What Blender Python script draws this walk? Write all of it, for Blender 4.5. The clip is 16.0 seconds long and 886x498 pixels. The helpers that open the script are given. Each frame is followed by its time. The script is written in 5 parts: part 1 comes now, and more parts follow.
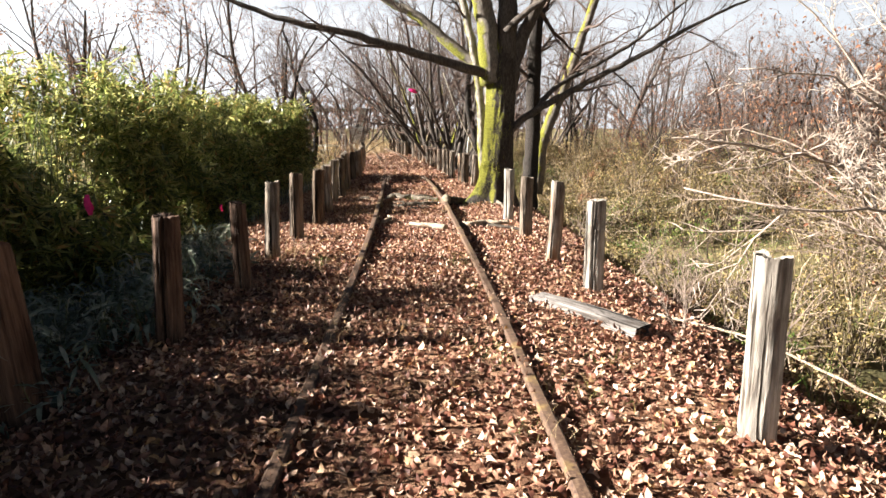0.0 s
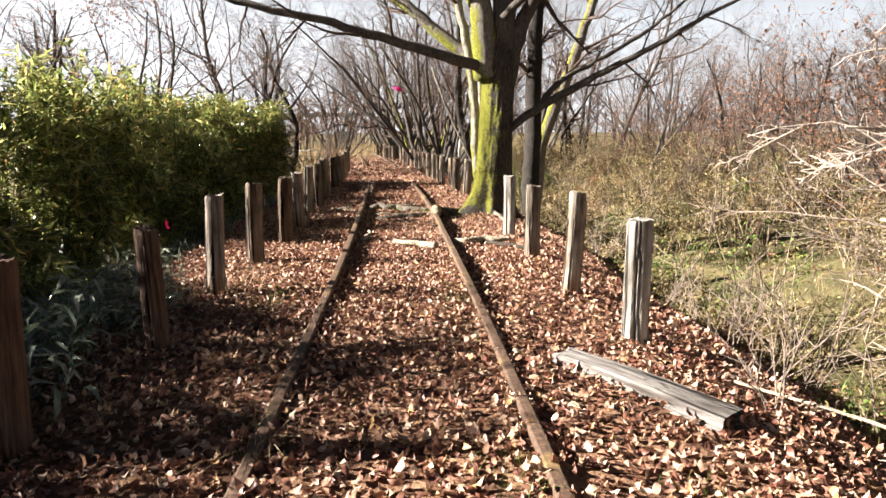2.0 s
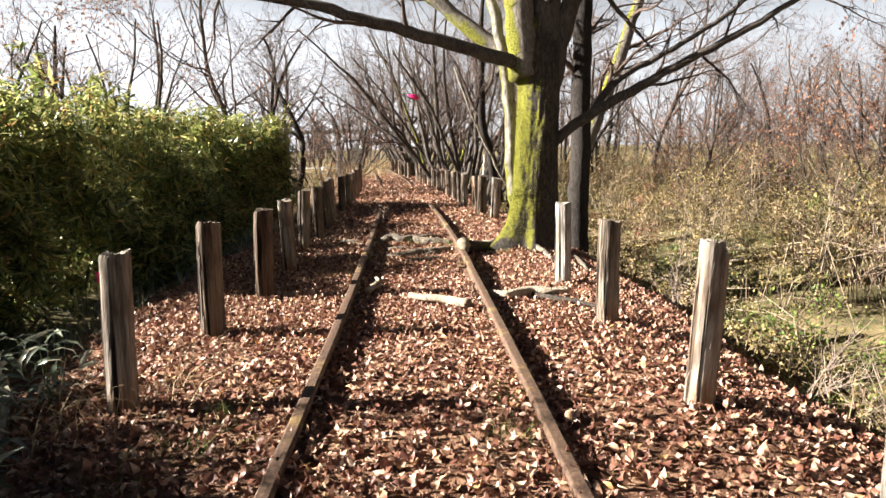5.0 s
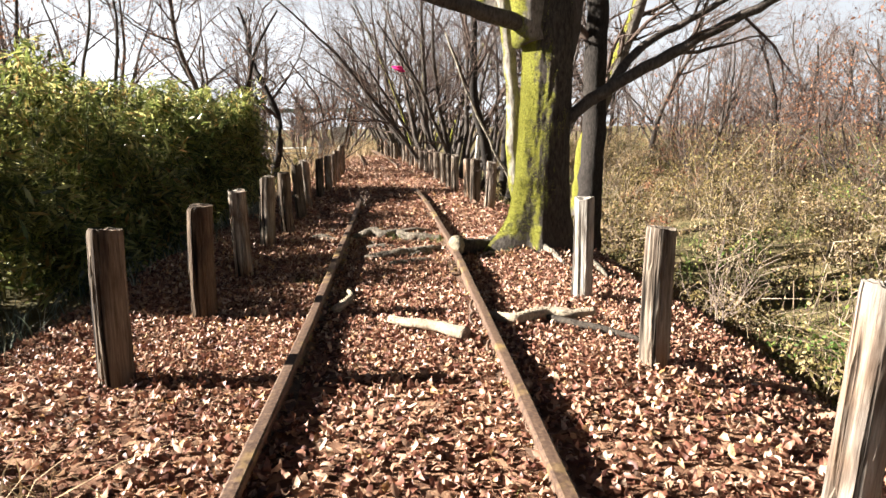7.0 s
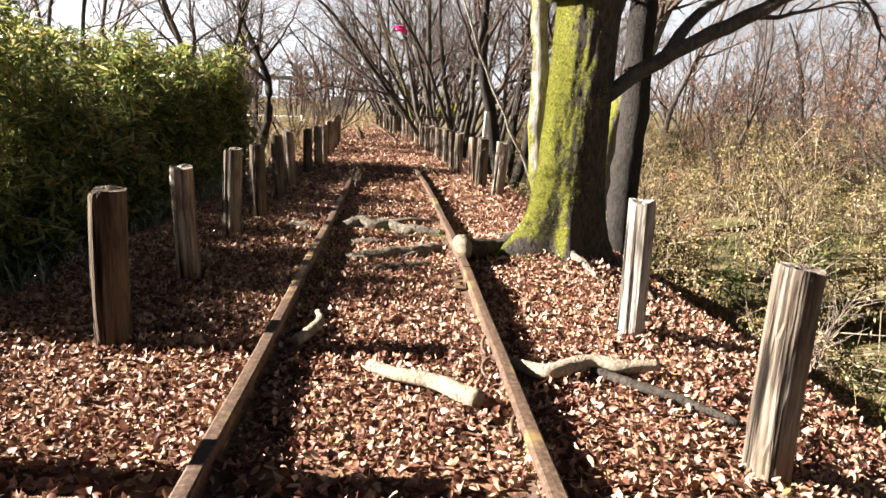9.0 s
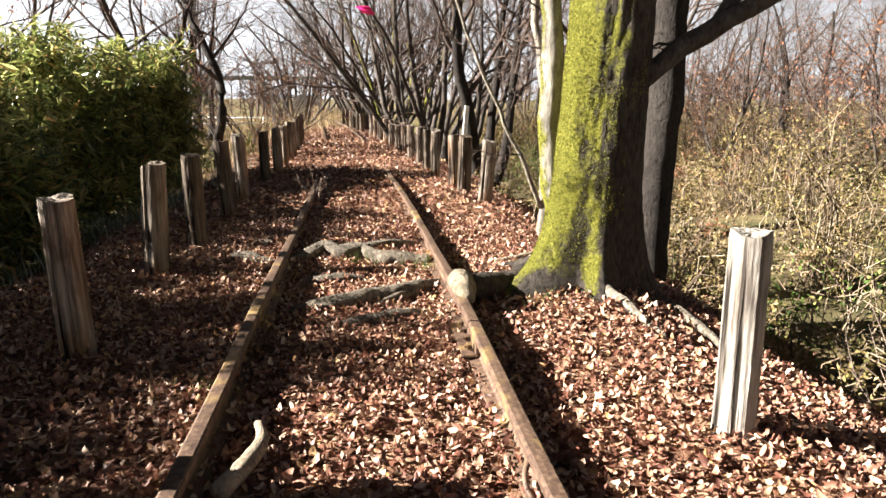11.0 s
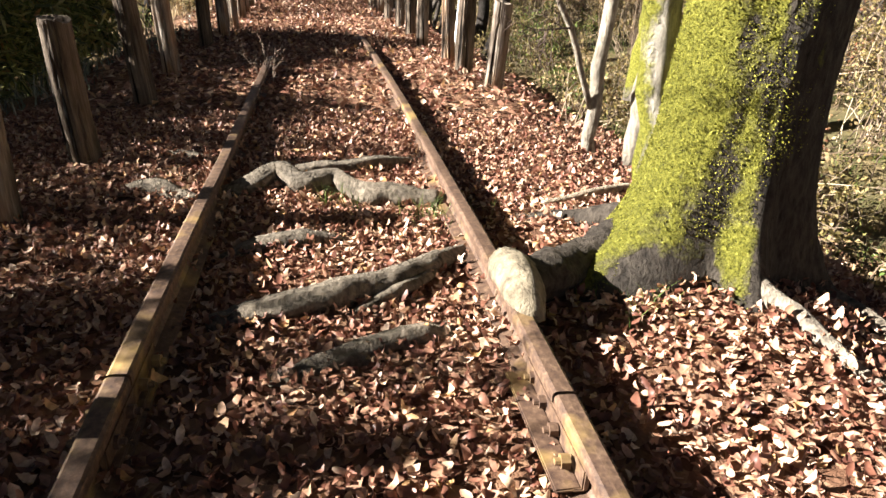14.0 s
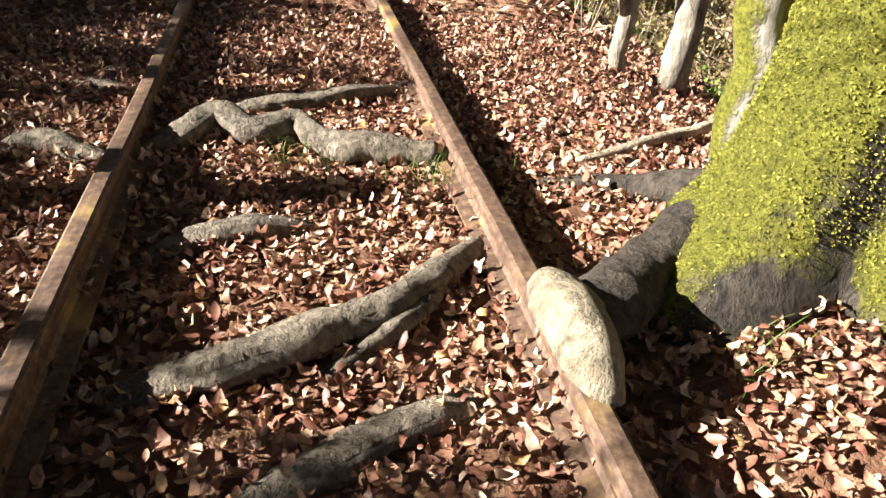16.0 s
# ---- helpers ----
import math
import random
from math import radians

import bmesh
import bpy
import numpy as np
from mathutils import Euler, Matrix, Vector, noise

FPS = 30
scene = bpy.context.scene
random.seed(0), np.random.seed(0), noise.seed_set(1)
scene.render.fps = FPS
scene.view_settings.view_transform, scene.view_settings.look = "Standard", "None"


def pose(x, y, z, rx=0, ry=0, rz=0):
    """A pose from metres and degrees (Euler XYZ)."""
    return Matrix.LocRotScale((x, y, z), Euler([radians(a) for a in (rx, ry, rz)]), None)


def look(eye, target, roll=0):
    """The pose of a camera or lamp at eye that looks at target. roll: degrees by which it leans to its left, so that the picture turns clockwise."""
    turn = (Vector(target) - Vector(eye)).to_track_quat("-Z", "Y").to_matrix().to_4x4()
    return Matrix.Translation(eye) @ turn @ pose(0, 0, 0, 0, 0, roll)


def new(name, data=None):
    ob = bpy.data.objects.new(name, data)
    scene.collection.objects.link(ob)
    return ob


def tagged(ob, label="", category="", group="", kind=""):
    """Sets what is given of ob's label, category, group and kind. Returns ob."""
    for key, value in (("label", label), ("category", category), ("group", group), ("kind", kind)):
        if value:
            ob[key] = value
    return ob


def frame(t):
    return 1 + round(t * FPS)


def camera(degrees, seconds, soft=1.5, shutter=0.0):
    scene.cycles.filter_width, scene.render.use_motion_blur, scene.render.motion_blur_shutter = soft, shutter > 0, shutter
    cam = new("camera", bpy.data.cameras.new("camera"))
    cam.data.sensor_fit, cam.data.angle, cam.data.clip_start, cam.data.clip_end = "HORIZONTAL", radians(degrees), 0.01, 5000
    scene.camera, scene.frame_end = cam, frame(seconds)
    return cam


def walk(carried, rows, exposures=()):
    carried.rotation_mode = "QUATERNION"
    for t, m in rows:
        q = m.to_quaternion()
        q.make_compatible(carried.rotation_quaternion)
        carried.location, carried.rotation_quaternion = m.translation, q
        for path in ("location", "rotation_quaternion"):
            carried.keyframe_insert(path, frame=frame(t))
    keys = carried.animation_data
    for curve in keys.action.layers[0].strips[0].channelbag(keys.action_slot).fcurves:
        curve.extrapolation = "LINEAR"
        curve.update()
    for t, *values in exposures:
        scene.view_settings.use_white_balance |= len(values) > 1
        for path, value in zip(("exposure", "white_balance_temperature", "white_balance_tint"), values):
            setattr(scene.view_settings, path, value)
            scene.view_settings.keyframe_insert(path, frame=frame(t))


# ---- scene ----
cam = camera(69.5, 16.0)
METRES, EYE, TILT, LEAN, TURN = 10.05, 1.375, -10.8, 0.0, 0.0
ROWS = [
    (0.0, 0.0, 0.0, 0.0, 0.0, 0.0, -0.0),
    (0.5, 0.0032, 0.0365, 0.0051, -0.25, -0.05, 0.36),
    (1.0, 0.004, 0.0694, 0.0097, -0.58, -0.07, 0.65),
    (1.5, 0.0018, 0.1041, 0.016, -1.02, -0.06, 0.53),
    (2.0, 0.0002, 0.1383, 0.0207, -0.89, 0.39, 0.5),
    (2.5, -0.0001, 0.1751, 0.0293, -0.01, 0.54, 0.75),
    (3.0, -0.0026, 0.209, 0.0329, -0.67, 0.96, 1.23),
    (3.5, -0.0056, 0.2402, 0.0415, -1.87, 1.07, 1.34),
    (4.0, -0.0079, 0.2744, 0.0458, -1.11, 1.66, 1.17),
    (4.5, -0.0096, 0.3072, 0.0518, 0.67, 1.94, 0.98),
    (7.0, -0.0136, 0.4658, 0.0814, -0.53, -0.04, 0.83),
    (7.5, -0.0134, 0.496, 0.084, -0.68, 0.4, 0.33),
    (8.0, -0.0143, 0.5297, 0.0923, 0.15, -0.0, -1.03),
    (8.5, -0.0176, 0.5624, 0.0937, 0.63, -1.32, -2.19),
    (9.0, -0.0178, 0.5932, 0.1013, -0.89, -2.14, -1.84),
    (9.5, -0.0163, 0.6264, 0.1082, -2.35, -2.3, -0.79),
    (12.0, -0.0378, 0.7831, 0.1327, -3.9, -3.02, 0.65),
    (12.5, -0.0395, 0.8127, 0.1399, -4.93, -5.32, 0.47),
    (13.0, -0.0402, 0.8425, 0.1409, -5.95, -7.44, 0.05),
    (13.5, -0.0399, 0.8714, 0.1462, -5.83, -11.16, -0.47),
    (14.0, -0.0408, 0.8975, 0.1483, -5.99, -14.44, -0.81),
    (14.5, -0.0406, 0.9224, 0.1546, -7.37, -16.26, -0.27),
    (15.0, -0.0404, 0.9437, 0.1554, -8.97, -17.96, -0.13),
    (15.5, -0.0396, 0.9662, 0.1577, -8.99, -20.41, -0.38),
    (16.0, -0.0412, 0.9823, 0.1586, -8.21, -24.37, -0.87),
]
walk(cam, [(t, pose(0, 0, EYE, TILT, LEAN, TURN) @ pose(METRES * x, METRES * y, METRES * z, 90 + pitch, roll, yaw)) for t, x, y, z, yaw, pitch, roll in ROWS])


# ---- world, sun, exposure ----
SUN_ELEV, SUN_AZ = 25.0, math.degrees(math.atan2(-1.0, 0.02))   # azimuth from +y, clockwise
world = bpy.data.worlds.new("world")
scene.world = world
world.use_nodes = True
wn = world.node_tree
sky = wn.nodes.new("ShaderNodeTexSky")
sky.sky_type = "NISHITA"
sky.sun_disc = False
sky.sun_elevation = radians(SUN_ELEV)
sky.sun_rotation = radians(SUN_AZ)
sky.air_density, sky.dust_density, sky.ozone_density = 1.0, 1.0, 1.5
# winter haze, white all round the horizon; blue above dimmed to keep shade dark
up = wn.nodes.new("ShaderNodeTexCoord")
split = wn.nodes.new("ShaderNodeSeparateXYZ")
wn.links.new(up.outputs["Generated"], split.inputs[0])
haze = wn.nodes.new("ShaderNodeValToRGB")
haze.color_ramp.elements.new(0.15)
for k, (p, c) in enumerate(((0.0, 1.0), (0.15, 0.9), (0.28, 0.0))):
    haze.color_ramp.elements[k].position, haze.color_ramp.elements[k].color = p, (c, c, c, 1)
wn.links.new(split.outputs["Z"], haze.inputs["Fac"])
dimmed_sky = wn.nodes.new("ShaderNodeMix")
dimmed_sky.data_type, dimmed_sky.blend_type = "RGBA", "MULTIPLY"
dimmed_sky.inputs[0].default_value, dimmed_sky.inputs[7].default_value = 1.0, (0.07, 0.07, 0.07, 1)
wn.links.new(sky.outputs["Color"], dimmed_sky.inputs[6])
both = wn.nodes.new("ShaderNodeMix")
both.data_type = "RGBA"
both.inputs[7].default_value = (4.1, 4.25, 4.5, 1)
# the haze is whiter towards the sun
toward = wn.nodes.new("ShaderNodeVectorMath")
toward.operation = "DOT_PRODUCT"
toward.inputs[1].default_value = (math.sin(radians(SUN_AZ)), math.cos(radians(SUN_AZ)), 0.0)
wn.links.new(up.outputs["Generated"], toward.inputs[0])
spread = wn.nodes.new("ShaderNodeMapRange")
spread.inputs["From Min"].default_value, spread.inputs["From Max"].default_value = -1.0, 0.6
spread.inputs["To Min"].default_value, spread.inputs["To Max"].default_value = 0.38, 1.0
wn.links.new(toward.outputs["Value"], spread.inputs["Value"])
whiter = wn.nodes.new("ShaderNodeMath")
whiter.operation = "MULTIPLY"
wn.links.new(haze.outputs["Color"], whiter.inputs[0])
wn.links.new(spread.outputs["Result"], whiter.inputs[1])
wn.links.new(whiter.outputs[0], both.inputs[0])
wn.links.new(dimmed_sky.outputs[2], both.inputs[6])
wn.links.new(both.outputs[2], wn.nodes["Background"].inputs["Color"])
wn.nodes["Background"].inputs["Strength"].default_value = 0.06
sun_dir = Vector((math.sin(radians(SUN_AZ)) * math.cos(radians(SUN_ELEV)), math.cos(radians(SUN_AZ)) * math.cos(radians(SUN_ELEV)), math.sin(radians(SUN_ELEV))))
sun_data = bpy.data.lights.new("sun", "SUN")
sun_data.energy, sun_data.angle, sun_data.color = 5.0, radians(0.53), (1.0, 0.95, 0.88)
sun = new("sun", sun_data)
sun.matrix_world = look(sun_dir * 60, (0, 0, 0))
scene.view_settings.exposure = 2.7

# ---- materials ----


def material(name, rough=0.8, spec=0.3):
    m = bpy.data.materials.new(name)
    m.use_nodes = True
    n = m.node_tree
    b = n.nodes["Principled BSDF"]
    b.inputs["Roughness"].default_value = rough
    b.inputs["Specular IOR Level"].default_value = spec
    return m, n, b


def node(n, kind, **values):
    d = n.nodes.new(kind)
    for k, v in values.items():
        d.inputs[k.replace("_", " ")].default_value = v
    return d


def ramp(n, source, stops):
    r = n.nodes.new("ShaderNodeValToRGB")
    e = r.color_ramp.elements
    while len(e) < len(stops):
        e.new(0.5)
    for i, (p, c) in enumerate(stops):
        e[i].position, e[i].color = p, (*c, 1)
    n.links.new(source, r.inputs["Fac"])
    return r.outputs["Color"]


def mixc(n, fac, a, b, blend="MIX"):
    m = n.nodes.new("ShaderNodeMix")
    m.data_type, m.blend_type = "RGBA", blend
    for src, i in ((fac, 0), (a, 6), (b, 7)):
        if hasattr(src, "is_linked"):
            n.links.new(src, m.inputs[i])
        else:
            m.inputs[i].default_value = src if i == 0 else (*src, 1)
    return m.outputs[2]


def noise_tex(n, coord, scale, detail=4.0, rough=0.6, stretch=None):
    src = coord
    if stretch:
        mp = n.nodes.new("ShaderNodeMapping")
        mp.inputs["Scale"].default_value = stretch
        n.links.new(coord, mp.inputs["Vector"])
        src = mp.outputs["Vector"]
    t = node(n, "ShaderNodeTexNoise", Scale=scale, Detail=detail, Roughness=rough)
    n.links.new(src, t.inputs["Vector"])
    return t.outputs["Fac"]


def bump(n, b, height, strength=0.5, dist=0.01):
    d = node(n, "ShaderNodeBump", Strength=strength, Distance=dist)
    n.links.new(height, d.inputs["Height"])
    n.links.new(d.outputs["Normal"], b.inputs["Normal"])


def coords(n, which="Object"):
    return n.nodes.new("ShaderNodeTexCoord").outputs[which]


def math_node(n, op, a, b=0.5):
    m = n.nodes.new("ShaderNodeMath")
    m.operation = op
    for i, s in enumerate((a, b)):
        if hasattr(s, "is_linked"):
            n.links.new(s, m.inputs[i])
        else:
            m.inputs[i].default_value = s
    return m.outputs[0]


def leafy(name, stops, rough=0.6, through_light=0.25, spec=0.3, grain=30.0):
    """Leaves or blades: one colour for each island, with a little grain, and some light let through."""
    m, n, b = material(name, rough, spec)
    g = n.nodes.new("ShaderNodeNewGeometry")
    col = ramp(n, g.outputs["Random Per Island"], stops)
    f = noise_tex(n, g.outputs["Position"], grain, 3)
    shade = ramp(n, f, [(0.25, (0.55, 0.52, 0.5)), (0.7, (1.15, 1.12, 1.1))])
    col = mixc(n, 1.0, col, shade, "MULTIPLY")
    n.links.new(col, b.inputs["Base Color"])
    tr = n.nodes.new("ShaderNodeBsdfTranslucent")
    n.links.new(col, tr.inputs["Color"])
    mx = n.nodes.new("ShaderNodeMixShader")
    mx.inputs[0].default_value = through_light
    n.links.new(b.outputs[0], mx.inputs[1])
    n.links.new(tr.outputs[0], mx.inputs[2])
    n.links.new(mx.outputs[0], n.nodes["Material Output"].inputs["Surface"])
    return m


litter_mat = leafy("dry_leaf", [(0.0, (0.085, 0.032, 0.022)), (0.22, (0.19, 0.078, 0.05)), (0.48, (0.32, 0.165, 0.11)), (0.72, (0.46, 0.275, 0.18)), (0.88, (0.7, 0.53, 0.4)), (1.0, (0.5, 0.29, 0.12))], 0.5, 0.12, 0.35, 60.0)
bamboo_mat = leafy("bamboo_leaf", [(0.0, (0.05, 0.075, 0.02)), (0.3, (0.14, 0.18, 0.05)), (0.6, (0.3, 0.33, 0.09)), (0.9, (0.62, 0.6, 0.25)), (1.0, (0.5, 0.27, 0.1))], 0.28, 0.55, 0.7, 12.0)
straw_mat = leafy("dry_grass", [(0.0, (0.2, 0.13, 0.065)), (0.5, (0.36, 0.26, 0.14)), (1.0, (0.5, 0.4, 0.24))], 0.7, 0.2, 0.2, 20.0)
grass_mat = leafy("green_grass", [(0.0, (0.035, 0.075, 0.015)), (0.5, (0.1, 0.16, 0.03)), (0.85, (0.21, 0.25, 0.06)), (1.0, (0.36, 0.3, 0.12))], 0.6, 0.25, 0.25, 20.0)
sasa_mat = leafy("dwarf_bamboo", [(0.0, (0.06, 0.085, 0.06)), (0.5, (0.16, 0.2, 0.14)), (0.85, (0.34, 0.37, 0.29)), (1.0, (0.55, 0.52, 0.38))], 0.28, 0.25, 0.6, 20.0)
brush_mat = leafy("brush_leaf", [(0.0, (0.045, 0.038, 0.014)), (0.3, (0.13, 0.104, 0.034)), (0.55, (0.26, 0.195, 0.075)), (0.8, (0.41, 0.315, 0.165)), (1.0, (0.19, 0.19, 0.055))], 0.7, 0.25, 0.2, 12.0)
stalk_mat = leafy("dry_stalk", [(0.0, (0.06, 0.042, 0.028)), (0.6, (0.16, 0.115, 0.075)), (1.0, (0.42, 0.35, 0.25))], 0.7, 0.0)
culm_mat = leafy("bamboo_culm", [(0.0, (0.05, 0.07, 0.02)), (1.0, (0.15, 0.16, 0.06))], 0.5, 0.0)
moss_mat = leafy("moss", [(0.0, (0.085, 0.086, 0.014)), (0.5, (0.21, 0.21, 0.034)), (1.0, (0.36, 0.355, 0.075))], 0.8, 0.15, 0.1, 30.0)
rust_leaf_mat = leafy("withered_leaf", [(0.0, (0.14, 0.055, 0.03)), (0.5, (0.27, 0.12, 0.065)), (1.0, (0.4, 0.22, 0.13))], 0.7, 0.25, 0.2, 20.0)


def bark_mat(name, dark, light, grain=14.0, moss=0.0):
    m, n, b = material(name, 0.9, 0.15)
    c = coords(n)
    fine = noise_tex(n, c, grain * 4, 6, 0.7, (1, 1, 0.35))
    wide = noise_tex(n, c, grain * 0.3, 3)
    col = ramp(n, fine, [(0.3, dark), (0.72, light)])
    col = mixc(n, 1.0, col, ramp(n, wide, [(0.3, (0.65, 0.65, 0.65)), (0.7, (1.2, 1.18, 1.15))]), "MULTIPLY")
    if moss:
        g = n.nodes.new("ShaderNodeNewGeometry")
        sep = n.nodes.new("ShaderNodeSeparateXYZ")
        n.links.new(g.outputs["Normal"], sep.inputs[0])
        pos = n.nodes.new("ShaderNodeSeparateXYZ")
        n.links.new(g.outputs["Position"], pos.inputs[0])
        # moss follows the sunward side; dark bare bark beyond stands in for shade
        side = math_node(n, "MULTIPLY", sep.outputs["X"], -1.0)
        front = math_node(n, "MULTIPLY", sep.outputs["Y"], 0.05)
        patch = math_node(n, "MULTIPLY", math_node(n, "SUBTRACT", noise_tex(n, c, 3.2, 7, 0.7), 0.5), 3.4)
        low = math_node(n, "MULTIPLY", math_node(n, "SUBTRACT", pos.outputs["Z"], 1.3), -0.15)
        foot = math_node(n, "MULTIPLY", math_node(n, "MAXIMUM", math_node(n, "SUBTRACT", 0.22, pos.outputs["Z"]), 0.0), -3.2)
        amount = math_node(n, "ADD", math_node(n, "ADD", side, front), math_node(n, "ADD", math_node(n, "ADD", patch, foot), low))
        fac = ramp(n, math_node(n, "ADD", amount, 0.5 + moss), [(0.32, (0, 0, 0)), (0.72, (1, 1, 1))])
        tuft = noise_tex(n, c, 55.0, 8, 0.8)
        green = ramp(n, tuft, [(0.34, (0.03, 0.03, 0.008)), (0.52, (0.22, 0.215, 0.032)), (0.74, (0.42, 0.41, 0.095))])
        col = mixc(n, fac, col, green)
        h = math_node(n, "ADD", math_node(n, "MULTIPLY", fine, 0.6), math_node(n, "MULTIPLY", tuft, fac))
        bump(n, b, h, 1.0, 0.05)
    else:
        bump(n, b, math_node(n, "ADD", fine, math_node(n, "MULTIPLY", noise_tex(n, c, grain * 1.4, 5, 0.7), 1.2)), 1.0, 0.02)
    n.links.new(col, b.inputs["Base Color"])
    return m


trunk_mat = bark_mat("sunward_moss_bark", (0.016, 0.013, 0.011), (0.1, 0.084, 0.068), 10.0, -0.35)
limb_mat = bark_mat("smooth_grey_bark", (0.035, 0.029, 0.025), (0.13, 0.11, 0.095), 10.0)
root_moss_mat = bark_mat("root_bark_with_moss", (0.1, 0.082, 0.065), (0.4, 0.35, 0.28), 10.0, -1.0)
limb_moss_mat = bark_mat("grey_bark_with_moss", (0.07, 0.06, 0.05), (0.28, 0.245, 0.205), 10.0, -0.2)
pale_moss_mat = bark_mat("pale_bark_with_moss", (0.12, 0.105, 0.085), (0.46, 0.42, 0.36), 8.0, -0.75)
dark_bark_mat = bark_mat("dark_bark", (0.014, 0.012, 0.01), (0.055, 0.046, 0.04), 14.0)
pale_bark_mat = bark_mat("pale_bark", (0.1, 0.085, 0.065), (0.42, 0.37, 0.3), 8.0)
twig_mat = bark_mat("twig", (0.05, 0.036, 0.031), (0.17, 0.122, 0.1), 20.0)
root_mat = bark_mat("root_bark", (0.035, 0.028, 0.022), (0.29, 0.245, 0.19), 9.0)
shoot_mat = bark_mat("shrub_shoot", (0.16, 0.115, 0.09), (0.42, 0.33, 0.27), 18.0)
pale_shoot_mat = bark_mat("pale_shoot", (0.26, 0.2, 0.16), (0.6, 0.5, 0.42), 18.0)
peeled_mat = bark_mat("peeled_root", (0.075, 0.062, 0.044), (0.33, 0.28, 0.2), 7.0)
dead_wood_mat = bark_mat("dead_wood", (0.26, 0.2, 0.14), (0.55, 0.46, 0.35), 18.0)


def post_material(name="weathered_post_wood", tint=None):
    m, n, b = material(name, 0.85, 0.15)
    c = coords(n)
    rnd = n.nodes.new("ShaderNodeObjectInfo").outputs["Random"]
    grainy = noise_tex(n, c, 48.0, 9, 0.75, (1, 1, 0.045))
    check = noise_tex(n, c, 17.0, 3, 0.55, (1, 1, 0.04))
    knot = noise_tex(n, c, 9.0, 3, 0.6, (1, 1, 0.45))
    wide = noise_tex(n, c, 3.2, 4, 0.6, (1, 1, 0.5))
    col = ramp(n, grainy, [(0.28, (0.06, 0.045, 0.035)), (0.46, (0.3, 0.265, 0.23)), (0.68, (0.62, 0.58, 0.52))])
    warm = ramp(n, grainy, [(0.25, (0.07, 0.04, 0.025)), (0.5, (0.3, 0.18, 0.1)), (0.8, (0.5, 0.34, 0.2))])
    w = ramp(n, math_node(n, "ADD", wide, math_node(n, "MULTIPLY", math_node(n, "SUBTRACT", rnd, 0.5), 0.35)), [(0.5, (0, 0, 0)), (0.7, (0.9, 0.9, 0.9))])
    if tint is None:
        col = mixc(n, w, col, warm)
    tone = ramp(n, rnd, [(0.0, (0.24, 0.185, 0.14)), (0.5, (0.55, 0.49, 0.43)), (1.0, (1.0, 0.98, 0.96))])
    if tint is None:
        col = mixc(n, 1.0, col, tone, "MULTIPLY")
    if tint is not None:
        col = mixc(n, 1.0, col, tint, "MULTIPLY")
    split = ramp(n, check, [(0.36, (0.08, 0.07, 0.06)), (0.43, (1, 1, 1))])
    hole = ramp(n, knot, [(0.66, (1, 1, 1)), (0.72, (0.1, 0.08, 0.06))])
    stain = ramp(n, noise_tex(n, c, 5.0, 4, 0.65, (1, 1, 0.25)), [(0.36, (0.35, 0.32, 0.3)), (0.52, (1, 1, 1))])
    for k in (split, hole, stain):
        col = mixc(n, 1.0, col, k, "MULTIPLY")
    n.links.new(col, b.inputs["Base Color"])
    bump(n, b, math_node(n, "ADD", math_node(n, "MULTIPLY", grainy, 0.6), math_node(n, "MULTIPLY", split, 0.8)), 1.0, 0.02)
    return m


post_mat = post_material()
# bleached wood at half tone: partial shade is put into the tint
log_mat = post_material("bleached_shaded_log_wood", (0.5, 0.5, 0.52))
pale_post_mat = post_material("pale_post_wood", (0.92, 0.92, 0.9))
# dark reddish wood; the tint also carries the shade of the verge
dark_shaded_post_mat = post_material("dark_shaded_post_wood", (0.3, 0.2, 0.155))


def rust_material(name, dark, mid, light):
    m, n, b = material(name, 0.62, 0.4)
    c = coords(n)
    f = noise_tex(n, c, 38.0, 6, 0.7)
    w = noise_tex(n, c, 4.0, 4)
    col = ramp(n, f, [(0.3, dark), (0.52, mid), (0.75, light)])
    col = mixc(n, ramp(n, w, [(0.55, (0, 0, 0)), (0.72, (0.7, 0.7, 0.7))]), col, (0.36, 0.24, 0.08))
    n.links.new(col, b.inputs["Base Color"])
    b.inputs["Metallic"].default_value = 0.15
    bump(n, b, f, 0.5, 0.004)
    return m


rust_mat = rust_material("rusted_steel", (0.034, 0.019, 0.015), (0.1, 0.059, 0.038), (0.21, 0.138, 0.088))


def ground_material():
    m, n, b = material("leaf_strewn_soil", 0.95, 0.1)
    g = n.nodes.new("ShaderNodeNewGeometry").outputs["Position"]
    at = n.nodes.new("ShaderNodeAttribute")
    at.attribute_name = "meadow"
    v = node(n, "ShaderNodeTexVoronoi", Scale=17.0)
    n.links.new(g, v.inputs["Vector"])
    sepv = n.nodes.new("ShaderNodeSeparateColor")
    n.links.new(v.outputs["Color"], sepv.inputs[0])
    leaf = ramp(n, sepv.outputs[0], [(0.0, (0.07, 0.035, 0.022)), (0.5, (0.17, 0.09, 0.055)), (1.0, (0.3, 0.18, 0.11))])
    f = noise_tex(n, g, 1.3, 6, 0.7)
    dry = ramp(n, f, [(0.3, (0.045, 0.048, 0.02)), (0.5, (0.12, 0.098, 0.048)), (0.7, (0.26, 0.19, 0.1))])
    col = mixc(n, at.outputs["Fac"], leaf, dry)
    n.links.new(col, b.inputs["Base Color"])
    bump(n, b, noise_tex(n, g, 30.0, 5, 0.7), 0.8, 0.03)
    return m


ground_mat = ground_material()


